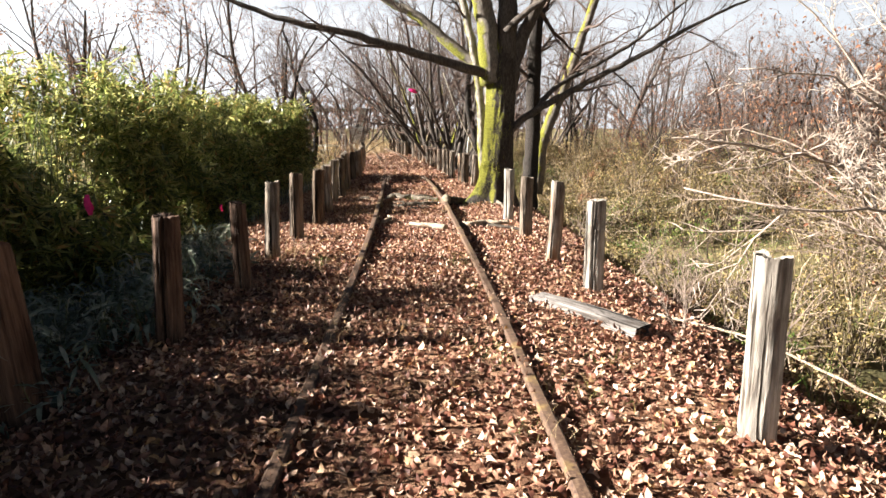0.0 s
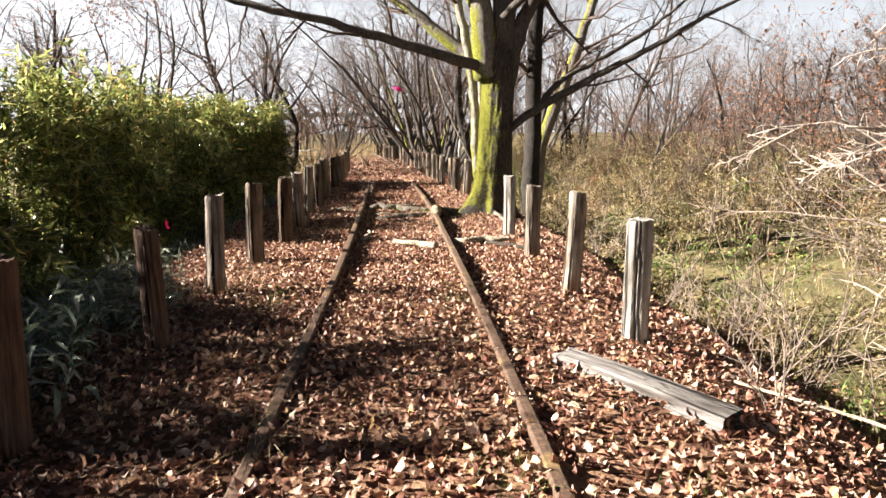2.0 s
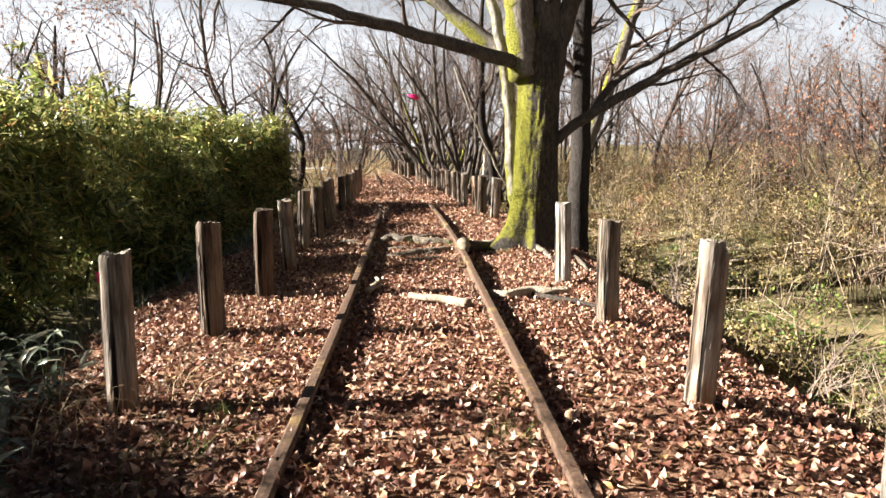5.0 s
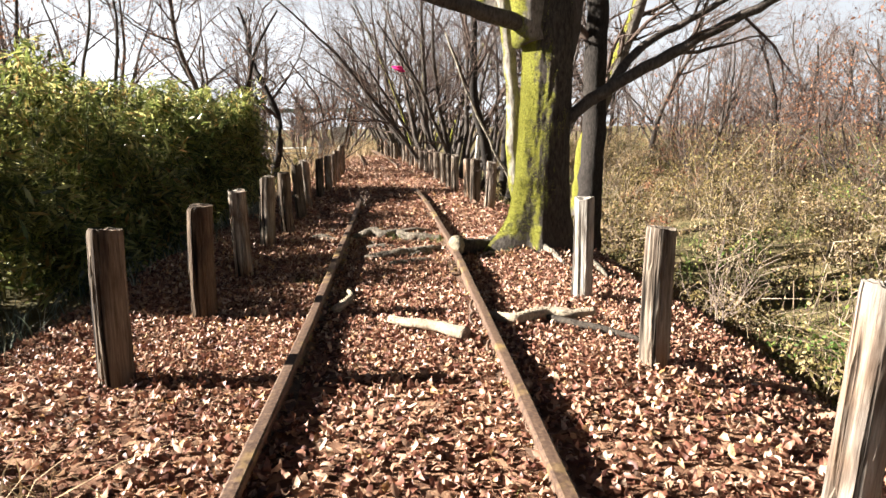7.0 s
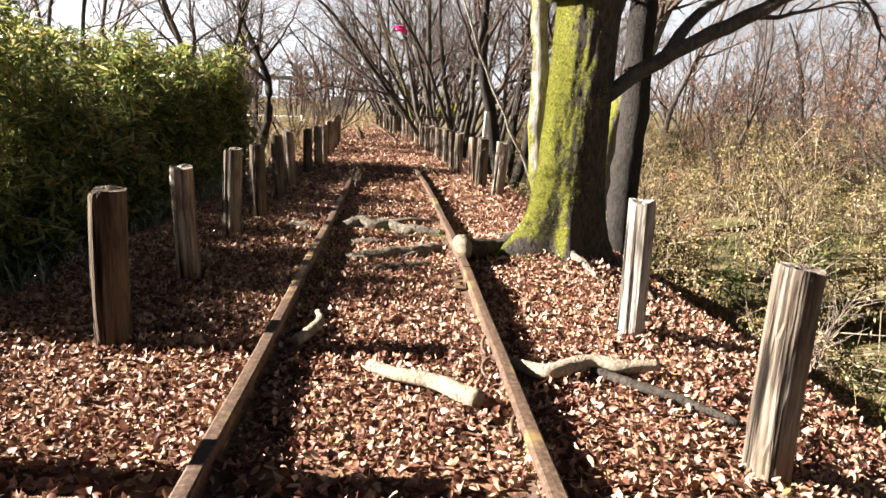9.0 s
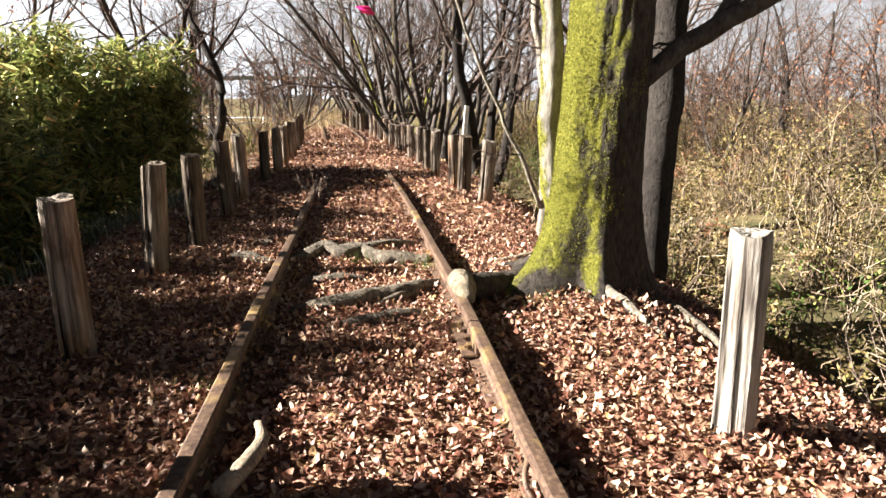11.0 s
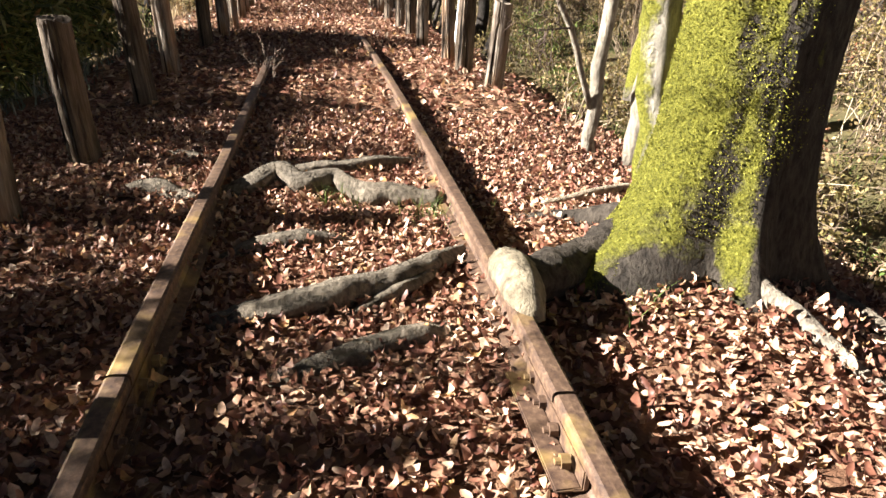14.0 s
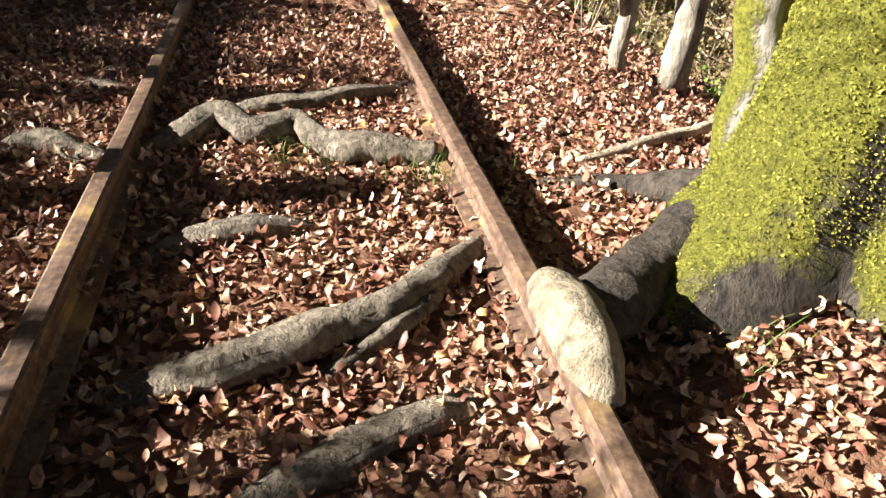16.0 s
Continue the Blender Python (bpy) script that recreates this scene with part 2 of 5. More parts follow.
def plain(name, colour, rough=0.7, spec=0.3, metal=0.0):
    m, n, b = material(name, rough, spec)
    f = noise_tex(n, coords(n), 25.0, 4)
    col = mixc(n, 1.0, colour, ramp(n, f, [(0.3, (0.8, 0.8, 0.8)), (0.7, (1.1, 1.1, 1.1))]), "MULTIPLY")
    n.links.new(col, b.inputs["Base Color"])
    b.inputs["Metallic"].default_value = metal
    return m


pink_mat = plain("pink_tape", (0.85, 0.03, 0.22), 0.5)
box_mat = plain("pale_grey_paint", (0.5, 0.52, 0.52), 0.6)
green_wall_mat = plain("grey_green_wall", (0.2, 0.25, 0.22), 0.8)
white_post_mat = plain("white_paint", (0.75, 0.74, 0.7), 0.7)

# ---- mesh helpers ----


class Geo:
    """Collects vertices and faces of one mesh."""

    def __init__(self):
        self.v, self.f, self.n = [], [], 0

    def add(self, verts, faces):
        self.v.append(np.asarray(verts, float).reshape(-1, 3))
        self.f.extend([tuple(i + self.n for i in f) for f in faces])
        self.n += len(self.v[-1])

    def tube(self, pts, radii, sides=6, cap=True, rough=0.0, rng=None):
        pts = np.asarray(pts, float)
        k = len(pts)
        tang = np.gradient(pts, axis=0)
        tang /= np.linalg.norm(tang, axis=1)[:, None] + 1e-9
        ref = np.array([0.0, 0.0, 1.0]) if abs(tang[0][2]) < 0.9 else np.array([1.0, 0.0, 0.0])
        u = ref - tang * (tang @ ref)[:, None]
        u /= np.linalg.norm(u, axis=1)[:, None] + 1e-9
        w = np.cross(tang, u)
        a = np.linspace(0, 2 * np.pi, sides, endpoint=False)
        r = np.asarray(radii, float)[:, None] * np.ones(sides)
        if rough:
            r = r * (1 + rough * rng.standard_normal((k, sides)))
        ring = pts[:, None] + r[..., None] * (np.cos(a)[None, :, None] * u[:, None] + np.sin(a)[None, :, None] * w[:, None])
        faces = [(i * sides + j, i * sides + (j + 1) % sides, (i + 1) * sides + (j + 1) % sides, (i + 1) * sides + j) for i in range(k - 1) for j in range(sides)]
        if cap:
            faces += [tuple(range(sides - 1, -1, -1)), tuple((k - 1) * sides + j for j in range(sides))]
        self.add(ring.reshape(-1, 3), faces)

    def mesh(self, name, mat, smooth=True):
        me = bpy.data.meshes.new(name)
        me.from_pydata(np.concatenate(self.v).tolist(), [], self.f)
        me.materials.append(mat)
        if smooth:
            me.polygons.foreach_set("use_smooth", [True] * len(me.polygons))
        me.update()
        return me


def array_mesh(name, verts, faces, mat, smooth=True):
    """A mesh from arrays: verts (n, 3), faces (m, 3) or (m, 4)."""
    me = bpy.data.meshes.new(name)
    k = faces.shape[1]
    me.vertices.add(len(verts))
    me.vertices.foreach_set("co", verts.astype(np.float32).ravel())
    me.loops.add(faces.size)
    me.loops.foreach_set("vertex_index", faces.astype(np.int32).ravel())
    me.polygons.add(len(faces))
    me.polygons.foreach_set("loop_start", np.arange(0, faces.size, k, dtype=np.int32))
    me.polygons.foreach_set("use_smooth", np.full(len(faces), smooth))
    me.materials.append(mat)
    me.update(calc_edges=True)
    me.validate()
    return me


def turns(yaw, pitch, roll):
    """Rotation matrices, one for each set of angles in radians."""
    cy, sy, cp, sp, cr, sr = np.cos(yaw), np.sin(yaw), np.cos(pitch), np.sin(pitch), np.cos(roll), np.sin(roll)
    z, o = np.zeros_like(cy), np.ones_like(cy)
    Z = np.stack([cy, -sy, z, sy, cy, z, z, z, o], -1).reshape(-1, 3, 3)
    X = np.stack([o, z, z, z, cp, -sp, z, sp, cp], -1).reshape(-1, 3, 3)
    Y = np.stack([cr, z, sr, z, o, z, -sr, z, cr], -1).reshape(-1, 3, 3)
    return Z @ X @ Y


def leaf_shape(width, curl, fold):
    """A leaf of length 1 along +y: a folded, curled blade."""
    ys = np.array([0.0, 0.27, 0.66, 1.0])
    ws = np.array([0.05, 0.9, 0.82, 0.04]) * width / 2
    v = []
    for y, w in zip(ys, ws):
        zc = curl * (y - 0.5) ** 2 * 2
        v += [(-w, y, zc + fold * w), (0, y, zc), (w, y, zc + fold * w)]
    f = [(i * 3 + j, i * 3 + j + 1, i * 3 + j + 4, i * 3 + j + 3) for i in range(3) for j in range(2)]
    return np.array(v), np.array(f)


def oval_leaf(width, curl, fold):
    """A dry oval leaf of length 1."""
    ys = np.array([0.0, 0.26, 0.72, 1.0])
    ws = np.array([0.3, 0.92, 0.86, 0.22]) * width / 2
    v = []
    for y, w in zip(ys, ws):
        zc = curl * (y - 0.5) ** 2 * 2
        v += [(-w, y, zc + fold * w), (0, y, zc), (w, y, zc + fold * w)]
    return np.array(v), np.array([(i * 3 + j, i * 3 + j + 1, i * 3 + j + 4, i * 3 + j + 3) for i in range(3) for j in range(2)])


def small_leaf(width, curl, fold):
    """A leaf of length 1 of two quads, for foliage farther off."""
    w = width / 2
    v = [(0, 0, 0), (w, 0.45, fold * w + curl * 0.1), (0, 1, curl), (-w, 0.45, fold * w + curl * 0.1), (0, 0.45, curl * 0.1)]
    return np.array(v), np.array([(0, 1, 2, 4), (0, 4, 2, 3)])


def scatter(shapes, place, size, yaw, pitch, roll, rng):
    """Many copies of the shapes, as one array of vertices and one of quads."""
    pick = rng.integers(0, len(shapes), len(place))
    vs, fs, base = [], [], 0
    rot = turns(yaw, pitch, roll)
    for i, (v, f) in enumerate(shapes):
        sel = np.where(pick == i)[0]
        if not len(sel):
            continue
        out = np.einsum("nij,vj->nvi", rot[sel], v) * np.reshape(size[sel], (-1, 1, 1)) + place[sel][:, None]
        vs.append(out.reshape(-1, 3))
        fs.append((f[None] + base + (np.arange(len(sel)) * len(v))[:, None, None]).reshape(-1, f.shape[1]))
        base += len(sel) * len(v)
    return np.concatenate(vs), np.concatenate(fs)


def part(name, me, parent, label=""):
    ob = new(name, me)
    ob.parent = parent
    return tagged(ob, label)


def empty(name, place, label, category, group="", kind=""):
    ob = new(name)
    ob.location = place
    ob.empty_display_size = 0.1
    return tagged(ob, label, category, group, kind)


def smooth_line(pts, step=0.12):
    """A curve through the points, in even steps."""
    p = np.asarray(pts, float)
    p = np.vstack([2 * p[0] - p[1], p, 2 * p[-1] - p[-2]])
    out = []
    for i in range(1, len(p) - 2):
        n = max(2, int(np.linalg.norm(p[i + 1] - p[i]) / step))
        for t in np.linspace(0, 1, n, endpoint=False):
            out.append(0.5 * (2 * p[i] + (p[i + 1] - p[i - 1]) * t + (2 * p[i - 1] - 5 * p[i] + 4 * p[i + 1] - p[i + 2]) * t ** 2 + (3 * p[i] - p[i - 1] - 3 * p[i + 1] + p[i + 2]) * t ** 3))
    out.append(p[-2])
    return np.array(out)


def fbm(x, y, scale, seed=0.0, octaves=3):
    return sum(noise.noise((x * scale * 2 ** o + seed, y * scale * 2 ** o - seed, seed * 1.7 + o)) / 2 ** o for o in range(octaves))


# ---- the lie of the land ----


def track_x(y):
    """The track's centre line, which bends to the left."""
    return -0.03 * y - 0.0017 * y * y if np.ndim(y) or y > 0 else -0.03 * y


def step(a, b, v):
    t = np.clip((v - a) / (b - a), 0, 1)
    return t * t * (3 - 2 * t)


def land(x, y):
    """Height of the ground, for arrays."""
    x, y = np.asarray(x, float), np.asarray(y, float)
    yc = np.clip(y, -5, 60)
    u = x - (-0.03 * yc - 0.0017 * yc * np.abs(yc))
    z = -0.018 - 0.07 * step(13, 19, y) + (0.085 - 0.05 * step(0.5, 1.1, u)) * step(8.2, 4.6, y) * step(2.4, 1.5, np.abs(u))
    z = z - 0.14 * step(1.4, 2.2, u) - 0.5 * step(2.1, 3.0, u) + 0.3 * step(3.4, 6.5, u)
    z = z - 0.45 * step(1.9, 3.6, -u) + 0.25 * step(4, 9, -u)
    z = z + 0.10 * np.exp(-((x - 0.95) ** 2 + (y - 11.35) ** 2) / 0.55)
    calm = 1 - np.clip(np.abs(u) - 1.6, 0, 1)
    z = z + (0.012 + 0.05 * (1 - calm)) * (np.sin(x * 2.1 + 1.3 * np.sin(y * 0.9)) * np.sin(y * 1.7 + x * 0.6)) + 0.006 * np.sin(7 * x + 2 * np.sin(3 * y)) * np.sin(6 * y)
    return z


def build_ground():
    xs = np.concatenate([-np.geomspace(500, 9.5, 26), np.arange(-9, 12, 0.14), np.geomspace(12.3, 500, 26)])
    ys = np.concatenate([-np.geomspace(300, 6.5, 18), np.arange(-6, 27, 0.14), np.geomspace(27.4, 900, 50)])
    X, Y = np.meshgrid(xs, ys)
    V = np.stack([X, Y, land(X, Y)], -1).reshape(-1, 3)
    nx, ny = len(xs), len(ys)
    i = (np.arange(ny - 1)[:, None] * nx + np.arange(nx - 1)[None]).ravel()
    F = np.stack([i, i + 1, i + nx + 1, i + nx], -1)
    me = array_mesh("ground", V, F, ground_mat)
    yc = np.clip(V[:, 1], -5, 60)
    u = V[:, 0] - (-0.03 * yc - 0.0017 * yc * np.abs(yc))
    wob = 0.35 * np.sin(V[:, 1] * 1.3) + 0.2 * np.sin(V[:, 1] * 3.1)
    meadow = np.clip(step(2.9, 3.7, u + wob) + step(2.4, 4.0, -u + wob) + step(36, 48, V[:, 1]), 0, 1)
    me.attributes.new("meadow", "FLOAT", "POINT").data.foreach_set("value", meadow.astype(np.float32))
    tagged(new("ground", me), "brown earth strewn with fallen leaves, grassy at the sides", "ground", kind="structure")


build_ground()


# ---- rails ----


def rail_profile():
    """Half of a worn flat-bottom rail, head at z = 0."""
    half = [(0.0, 0.0), (0.022, -0.001), (0.030, -0.006), (0.032, -0.014), (0.031, -0.034), (0.012, -0.044), (0.008, -0.055), (0.008, -0.09), (0.016, -0.104), (0.058, -0.114), (0.060, -0.122)]
    return [(-x, z) for x, z in reversed(half[1:])] + half


def rail_top(y):
    return 0.108 + 0.03 * math.exp(-((y - 11.0) / 1.2) ** 2) - 0.08 * float(step(13, 19, y))


def rail_length(side, y0, y1, dip_end=0.0, dip_start=0.0):
    g = Geo()
    prof = rail_profile()
    ys = np.arange(y0, y1 + 0.01, 0.25)
    ys[-1] = y1
    verts = []
    for y in ys:
        dip = dip_end * float(step(y1 - 1.6, y1, y)) + dip_start * (1 - float(step(y0, y0 + 1.6, y)))
        xc, s = track_x(y), -0.03 - 0.0034 * y
        for px, pz in prof:
            verts.append((xc + side * 0.566 + px, y - px * s * 0, rail_top(y) + pz - dip + 0.002 * math.sin(y * 5 + side)))
    k = len(prof)
    faces = [(i * k + j, i * k + (j + 1) % k, (i + 1) * k + (j + 1) % k, (i + 1) * k + j) for i in range(len(ys) - 1) for j in range(k)]
    faces += [tuple(range(k)), tuple((len(ys) - 1) * k + j for j in range(k - 1, -1, -1))]
    g.add(verts, [f[::-1] for f in faces])
    return g.mesh("rail_bar", rust_mat, False)


def box_geo(g, centre, size, yaw=0.0, bevel=0.0):
    bm = bmesh.new()
    bmesh.ops.create_cube(bm, size=1.0, matrix=Matrix.Diagonal((*size, 1)))
    if bevel:
        bmesh.ops.bevel(bm, geom=bm.edges[:], offset=bevel, segments=2, affect="EDGES")
    m = Matrix.Translation(centre) @ Matrix.Rotation(yaw, 4, "Z")
    g.add([m @ v.co for v in bm.verts], [[v.index for v in f.verts] for f in bm.faces])
    bm.free()


def build_rails():
    for side, name, ends, joints in ((-1, "left", (17.6, 27.0), (10.55, 1.6)), (1, "right", (19.7, 26.0), (10.42, 4.2))):
        rail = empty("rail", (0, 0, 0), "rusty brown steel railway rail half sunk in fallen leaves", "railway rail", "rails of the old track")
        cuts = [-4.0] + sorted(joints) + [ends[0]]
        for a, b in zip(cuts, cuts[1:]):
            part("rail_bar", rail_length(side, a + 0.006, b - 0.006, 0.14 if b == ends[0] else 0.0), rail)
        part("rail_bar", rail_length(side, ends[1], 46.0, 0.1, 0.12), rail)
        if side == 1:
            for y, wide in ((8.3, 0.05), (8.88, 0.085), (9.17, 0.05), (14.62, 0.085)):
                x, z = track_x(y) + 0.566, rail_top(y)
                line = smooth_line([(x - 0.012, y + 0.03, z - 0.05), (x - 0.6 * wide, y + 0.05, z - 0.045), (x - wide, y + 0.01, z - 0.06), (x - wide, y - 0.04, z - 0.085), (x - 0.6 * wide, y - 0.07, z - 0.11)], 0.015)
                g = Geo()
                g.tube(line, np.full(len(line), 0.01), 8)
                part("rail_anchor", g.mesh("rail_anchor", rust_mat), rail, "bent rusty anchor clip on the rail foot")
        for y in joints:
            yaw = -math.atan(-0.03 - 0.0034 * y)
            x, z = track_x(y) + side * 0.566, rail_top(y)
            for face in (-1, 1):
                g = Geo()
                box_geo(g, (x + face * 0.021, y, z - 0.073), (0.018, 0.46, 0.062), yaw, 0.004)
                box_geo(g, (x + face * 0.034, y, z - 0.101), (0.035, 0.46, 0.010), yaw, 0.003)
                if side == 1 and face == -1:
                    box_geo(g, (x - 0.062, y, z - 0.1), (0.065, 0.46, 0.012), yaw, 0.004)
                part("fishplate", g.mesh("fishplate", rust_mat, False), rail, "rusty bolted joint plate")
                for k in (-0.165, -0.055, 0.055, 0.165):
                    g = Geo()
                    at = np.array((x + face * 0.03, y + k, z - 0.07))
                    g.tube([at, at + (face * 0.022, 0, 0)], (0.019, 0.019), 6)
                    g.tube([at, at + (face * 0.036, 0, 0)], (0.010, 0.009), 8)
                    part("bolt", g.mesh("bolt", rust_mat, False), rail)


build_rails()


# ---- wooden posts along the track ----


def post_mesh(seed, height, radius, square=0.0, ragged=0.02, mat=None):
    """A sawn or split log, with flats, narrow cracks, hollows and a flat or chipped top."""
    rng = np.random.default_rng(seed)
    sides, rows = 48, 18
    a = np.linspace(0, 2 * np.pi, sides, endpoint=False)
    flat = 1 / np.maximum(np.abs(np.cos(a)), np.abs(np.sin(a))) ** square
    lobes = 1 + 0.05 * np.cos(2 * a + rng.uniform(0, 6)) + 0.03 * np.cos(3 * a + rng.uniform(0, 6)) + 0.02 * np.cos(7 * a + rng.uniform(0, 6)) + 0.012 * rng.standard_normal(sides)
    splits = [(int(c), rng.uniform(0.08, 0.26), rng.uniform(-0.3, 0.6), rng.uniform(0.5, 1.3), int(rng.integers(-1, 2))) for c in rng.choice(sides, 7, replace=False)]
    tilt = rng.normal(0, 0.04, 2)
    bend = rng.normal(0, 0.008, 2)
    chip, wide = rng.uniform(0, 6.28), rng.uniform(0.4, 0.9)
    v = []
    for i in range(rows):
        s = i / (rows - 1)
        z = -0.25 + (height + 0.25) * s
        r = radius * flat * lobes * (1.04 - 0.08 * s) * (1 + 0.008 * rng.standard_normal(sides))
        for c, depth, low, high, drift in splits:
            if low < s < high:
                r[(c + drift * int(s * 2.5)) % sides] *= 1 - depth * (0.45 + 0.55 * abs(math.sin(4 * s + c)))
        r = r * (1 - 0.035 * float(i == rows - 1))
        zz = np.full(sides, z)
        if i >= rows - 2:
            down = np.clip(np.cos(a - chip) - wide, 0, 1) * ragged * 3.0 + ragged * 0.25 * rng.uniform(0, 1, sides)
            zz = z + (tilt[0] * np.cos(a) + tilt[1] * np.sin(a)) * radius * 2 - down
            if i == rows - 2:
                zz = np.minimum(np.full(sides, z + 0.03), zz + (height + 0.25) / (rows - 1) - 0.012)
        cx, cy = bend * math.sin(s * 3)
        v += [(cx + rr * math.cos(t), cy + rr * math.sin(t), q) for rr, t, q in zip(r, a, zz)]
    last = (rows - 1) * sides
    ends = np.array(v[last:])
    hub = ends.mean(axis=0)
    inner = hub + (ends - hub) * np.array((0.6, 0.6, 0.75)) + np.column_stack((np.zeros(sides), np.zeros(sides), rng.uniform(-0.007, 0.002, sides)))
    v += [tuple(p) for p in inner] + [tuple(hub - np.array((0, 0, 0.006)))]
    f = [(i * sides + j, i * sides + (j + 1) % sides, (i + 1) * sides + (j + 1) % sides, (i + 1) * sides + j) for i in range(rows) for j in range(sides)]
    top = rows * sides
    f += [(top + j, top + (j + 1) % sides, top + sides) for j in range(sides)]
    g = Geo()
    g.add(v, f)
    return g.mesh("wooden_post", mat or post_mat, False)


POSTS = [  # x, y, height, radius, lean right, lean ahead
    (-1.95, 2.75, 0.85, 0.10, -8, 0), (-1.69, 3.80, 0.80, 0.078, 2, 0), (-1.60, 4.98, 0.73, 0.066, -1, 0), (-1.77, 6.53, 0.82, 0.074, 2, 0), (-1.84, 7.98, 0.83, 0.082, 1, 0),
    (-1.79, 9.18, 0.82, 0.088, 1, 0), (-1.89, 10.42, 0.80, 0.074, -1, 0), (-2.06, 11.93, 0.80, 0.084, 3, 0), (-2.0, 12.76, 0.78, 0.076, -2, 0), (-2.18, 14.35, 0.82, 0.08, -3, 0), (-2.34, 15.65, 0.82, 0.08, -2, 0),
    (-2.50, 17.8, 0.79, 0.08, 0, 0), (-2.52, 18.9, 0.79, 0.078, 0, 0), (-2.60, 20.0, 0.8, 0.08, 1, 0), (-2.68, 21.2, 0.82, 0.082, 0, 0), (-2.80, 22.4, 0.8, 0.078, -1, 0), (-2.93, 23.6, 0.8, 0.08, 1, 0), (-3.07, 24.8, 0.8, 0.08, 0, 0), (-3.22, 26.0, 0.8, 0.08, 0, 0), (-3.4, 27.4, 0.8, 0.08, 0, 0), (-3.6, 28.8, 0.8, 0.08, 0, 0),
    (1.38, 2.62, 0.84, 0.078, 0, 0), (1.27, 5.25, 0.78, 0.080, 0, 0), (1.14, 6.56, 0.85, 0.076, 3, 0), (1.07, 8.12, 0.78, 0.081, 0, 0), (0.98, 9.54, 0.79, 0.076, 0, 4),
    (0.73, 15.35, 0.79, 0.085, 4, 0), (0.55, 16.1, 0.79, 0.085, 1, 0), (0.49, 17.05, 0.79, 0.08, -2, 0), (0.27, 18.3, 0.8, 0.08, 0, 0), (0.17, 19.6, 0.77, 0.08, 0, 0), (0.05, 20.6, 0.74, 0.08, 0, 0), (-0.12, 21.8, 0.75, 0.08, 0, 0), (-0.26, 22.9, 0.74, 0.08, 0, 0), (-0.42, 24.05, 0.74, 0.08, 0, 0), (-0.62, 25.4, 0.74, 0.08, 0, 0),
    (-0.8, 26.6, 0.75, 0.08, 0, 0), (-1.0, 27.8, 0.75, 0.08, 0, 0), (-1.2, 29.0, 0.75, 0.08, 0, 0), (-1.4, 30.2, 0.75, 0.08, 0, 0), (-1.9, 33.0, 0.75, 0.08, 0, 0), (-2.15, 34.4, 0.75, 0.08, 0, 0), (-2.4, 35.8, 0.75, 0.08, 0, 0), (-2.65, 37.2, 0.75, 0.08, 0, 0), (-2.95, 38.6, 0.75, 0.08, 0, 0), (-3.25, 40.0, 0.75, 0.08, 0, 0),
]


def build_posts():
    labels = {0: "dark leaning wooden post at the shaded verge", 1: "dark split wooden post standing in shade by dwarf bamboo", 21: "thick weathered grey wooden post with a split top", 23: "weathered wooden post with a rotten, splintered top", 25: "pale grey round wooden post beside the mossy tree"}
    for i, (x, y, h, r, lean, ahead) in enumerate(POSTS):
        me = post_mesh(100 + i, h, r, 0.25 if i % 3 == 0 else 0.06, 0.05 if i in (1, 2, 3, 21, 23) else 0.016, dark_shaded_post_mat if i < 3 else pale_post_mat if i in (21, 22, 25) else post_mat)
        ob = new("wooden_post", me)
        z = float(land(x, y))
        ob.matrix_world = pose(x, y, z, -ahead, lean, (i * 77) % 40 - 20)
        tagged(ob, labels.get(i, "weathered grey-brown wooden post standing in fallen leaves"), "post", "left row of posts" if i < 21 else "right row of posts")


build_posts()


# ---- trees ----


def grow(geo_by_level, start, heading, length, radius, level, rng, spec):
    """One shoot and, from it, finer ones."""
    seg = max(3 if level < 3 else 2, int(length / spec["step"][level]))
    p, d = np.array(start, float), np.array(heading, float)
    pts, rad = [p.copy()], [radius]
    for i in range(seg):
        d = d + rng.normal(0, spec["wander"][level], 3) + np.array((0, 0, spec["lift"][level]))
        d /= np.linalg.norm(d)
        p = p + d * length / seg
        pts.append(p.copy())
        rad.append(radius * (1 - (i + 1) / seg * spec["taper"][level]))
    geo_by_level[level].tube(pts, rad, spec["sides"][level], cap=level == 0)
    if level + 1 >= len(spec["kids"]) + 1 or level + 1 >= len(geo_by_level):
        return
    n = spec["kids"][level]
    for k in range(n):
        s = spec["from"][level] + (1 - spec["from"][level]) * (k + rng.random()) / n
        i = min(seg - 1, int(s * seg))
        base = pts[i] + (pts[i + 1] - pts[i]) * (s * seg - i)
        t = pts[i + 1] - pts[i]
        t /= np.linalg.norm(t)
        side = rng.normal(0, 1, 3)
        side -= t * (side @ t)
        side /= np.linalg.norm(side) + 1e-9
        a = spec["angle"][level] * rng.uniform(0.7, 1.3)
        grow(geo_by_level, base, t * math.cos(a) + side * math.sin(a), length * spec["ratio"][level] * rng.uniform(0.6, 1.2) * (1.15 - 0.5 * s), max(rad[i] * 0.5, 0.004), level + 1, rng, spec)


SPEC = dict(step=(0.35, 0.3, 0.28, 0.3), wander=(0.07, 0.13, 0.17, 0.18), lift=(0.03, 0.04, 0.03, 0.01), taper=(0.75, 0.85, 0.85, 0.7), sides=(8, 4, 3, 3), kids=(8, 8, 7), ratio=(0.55, 0.5, 0.5), angle=(0.75, 0.75, 0.8))
SPEC["from"] = (0.3, 0.2, 0.15)


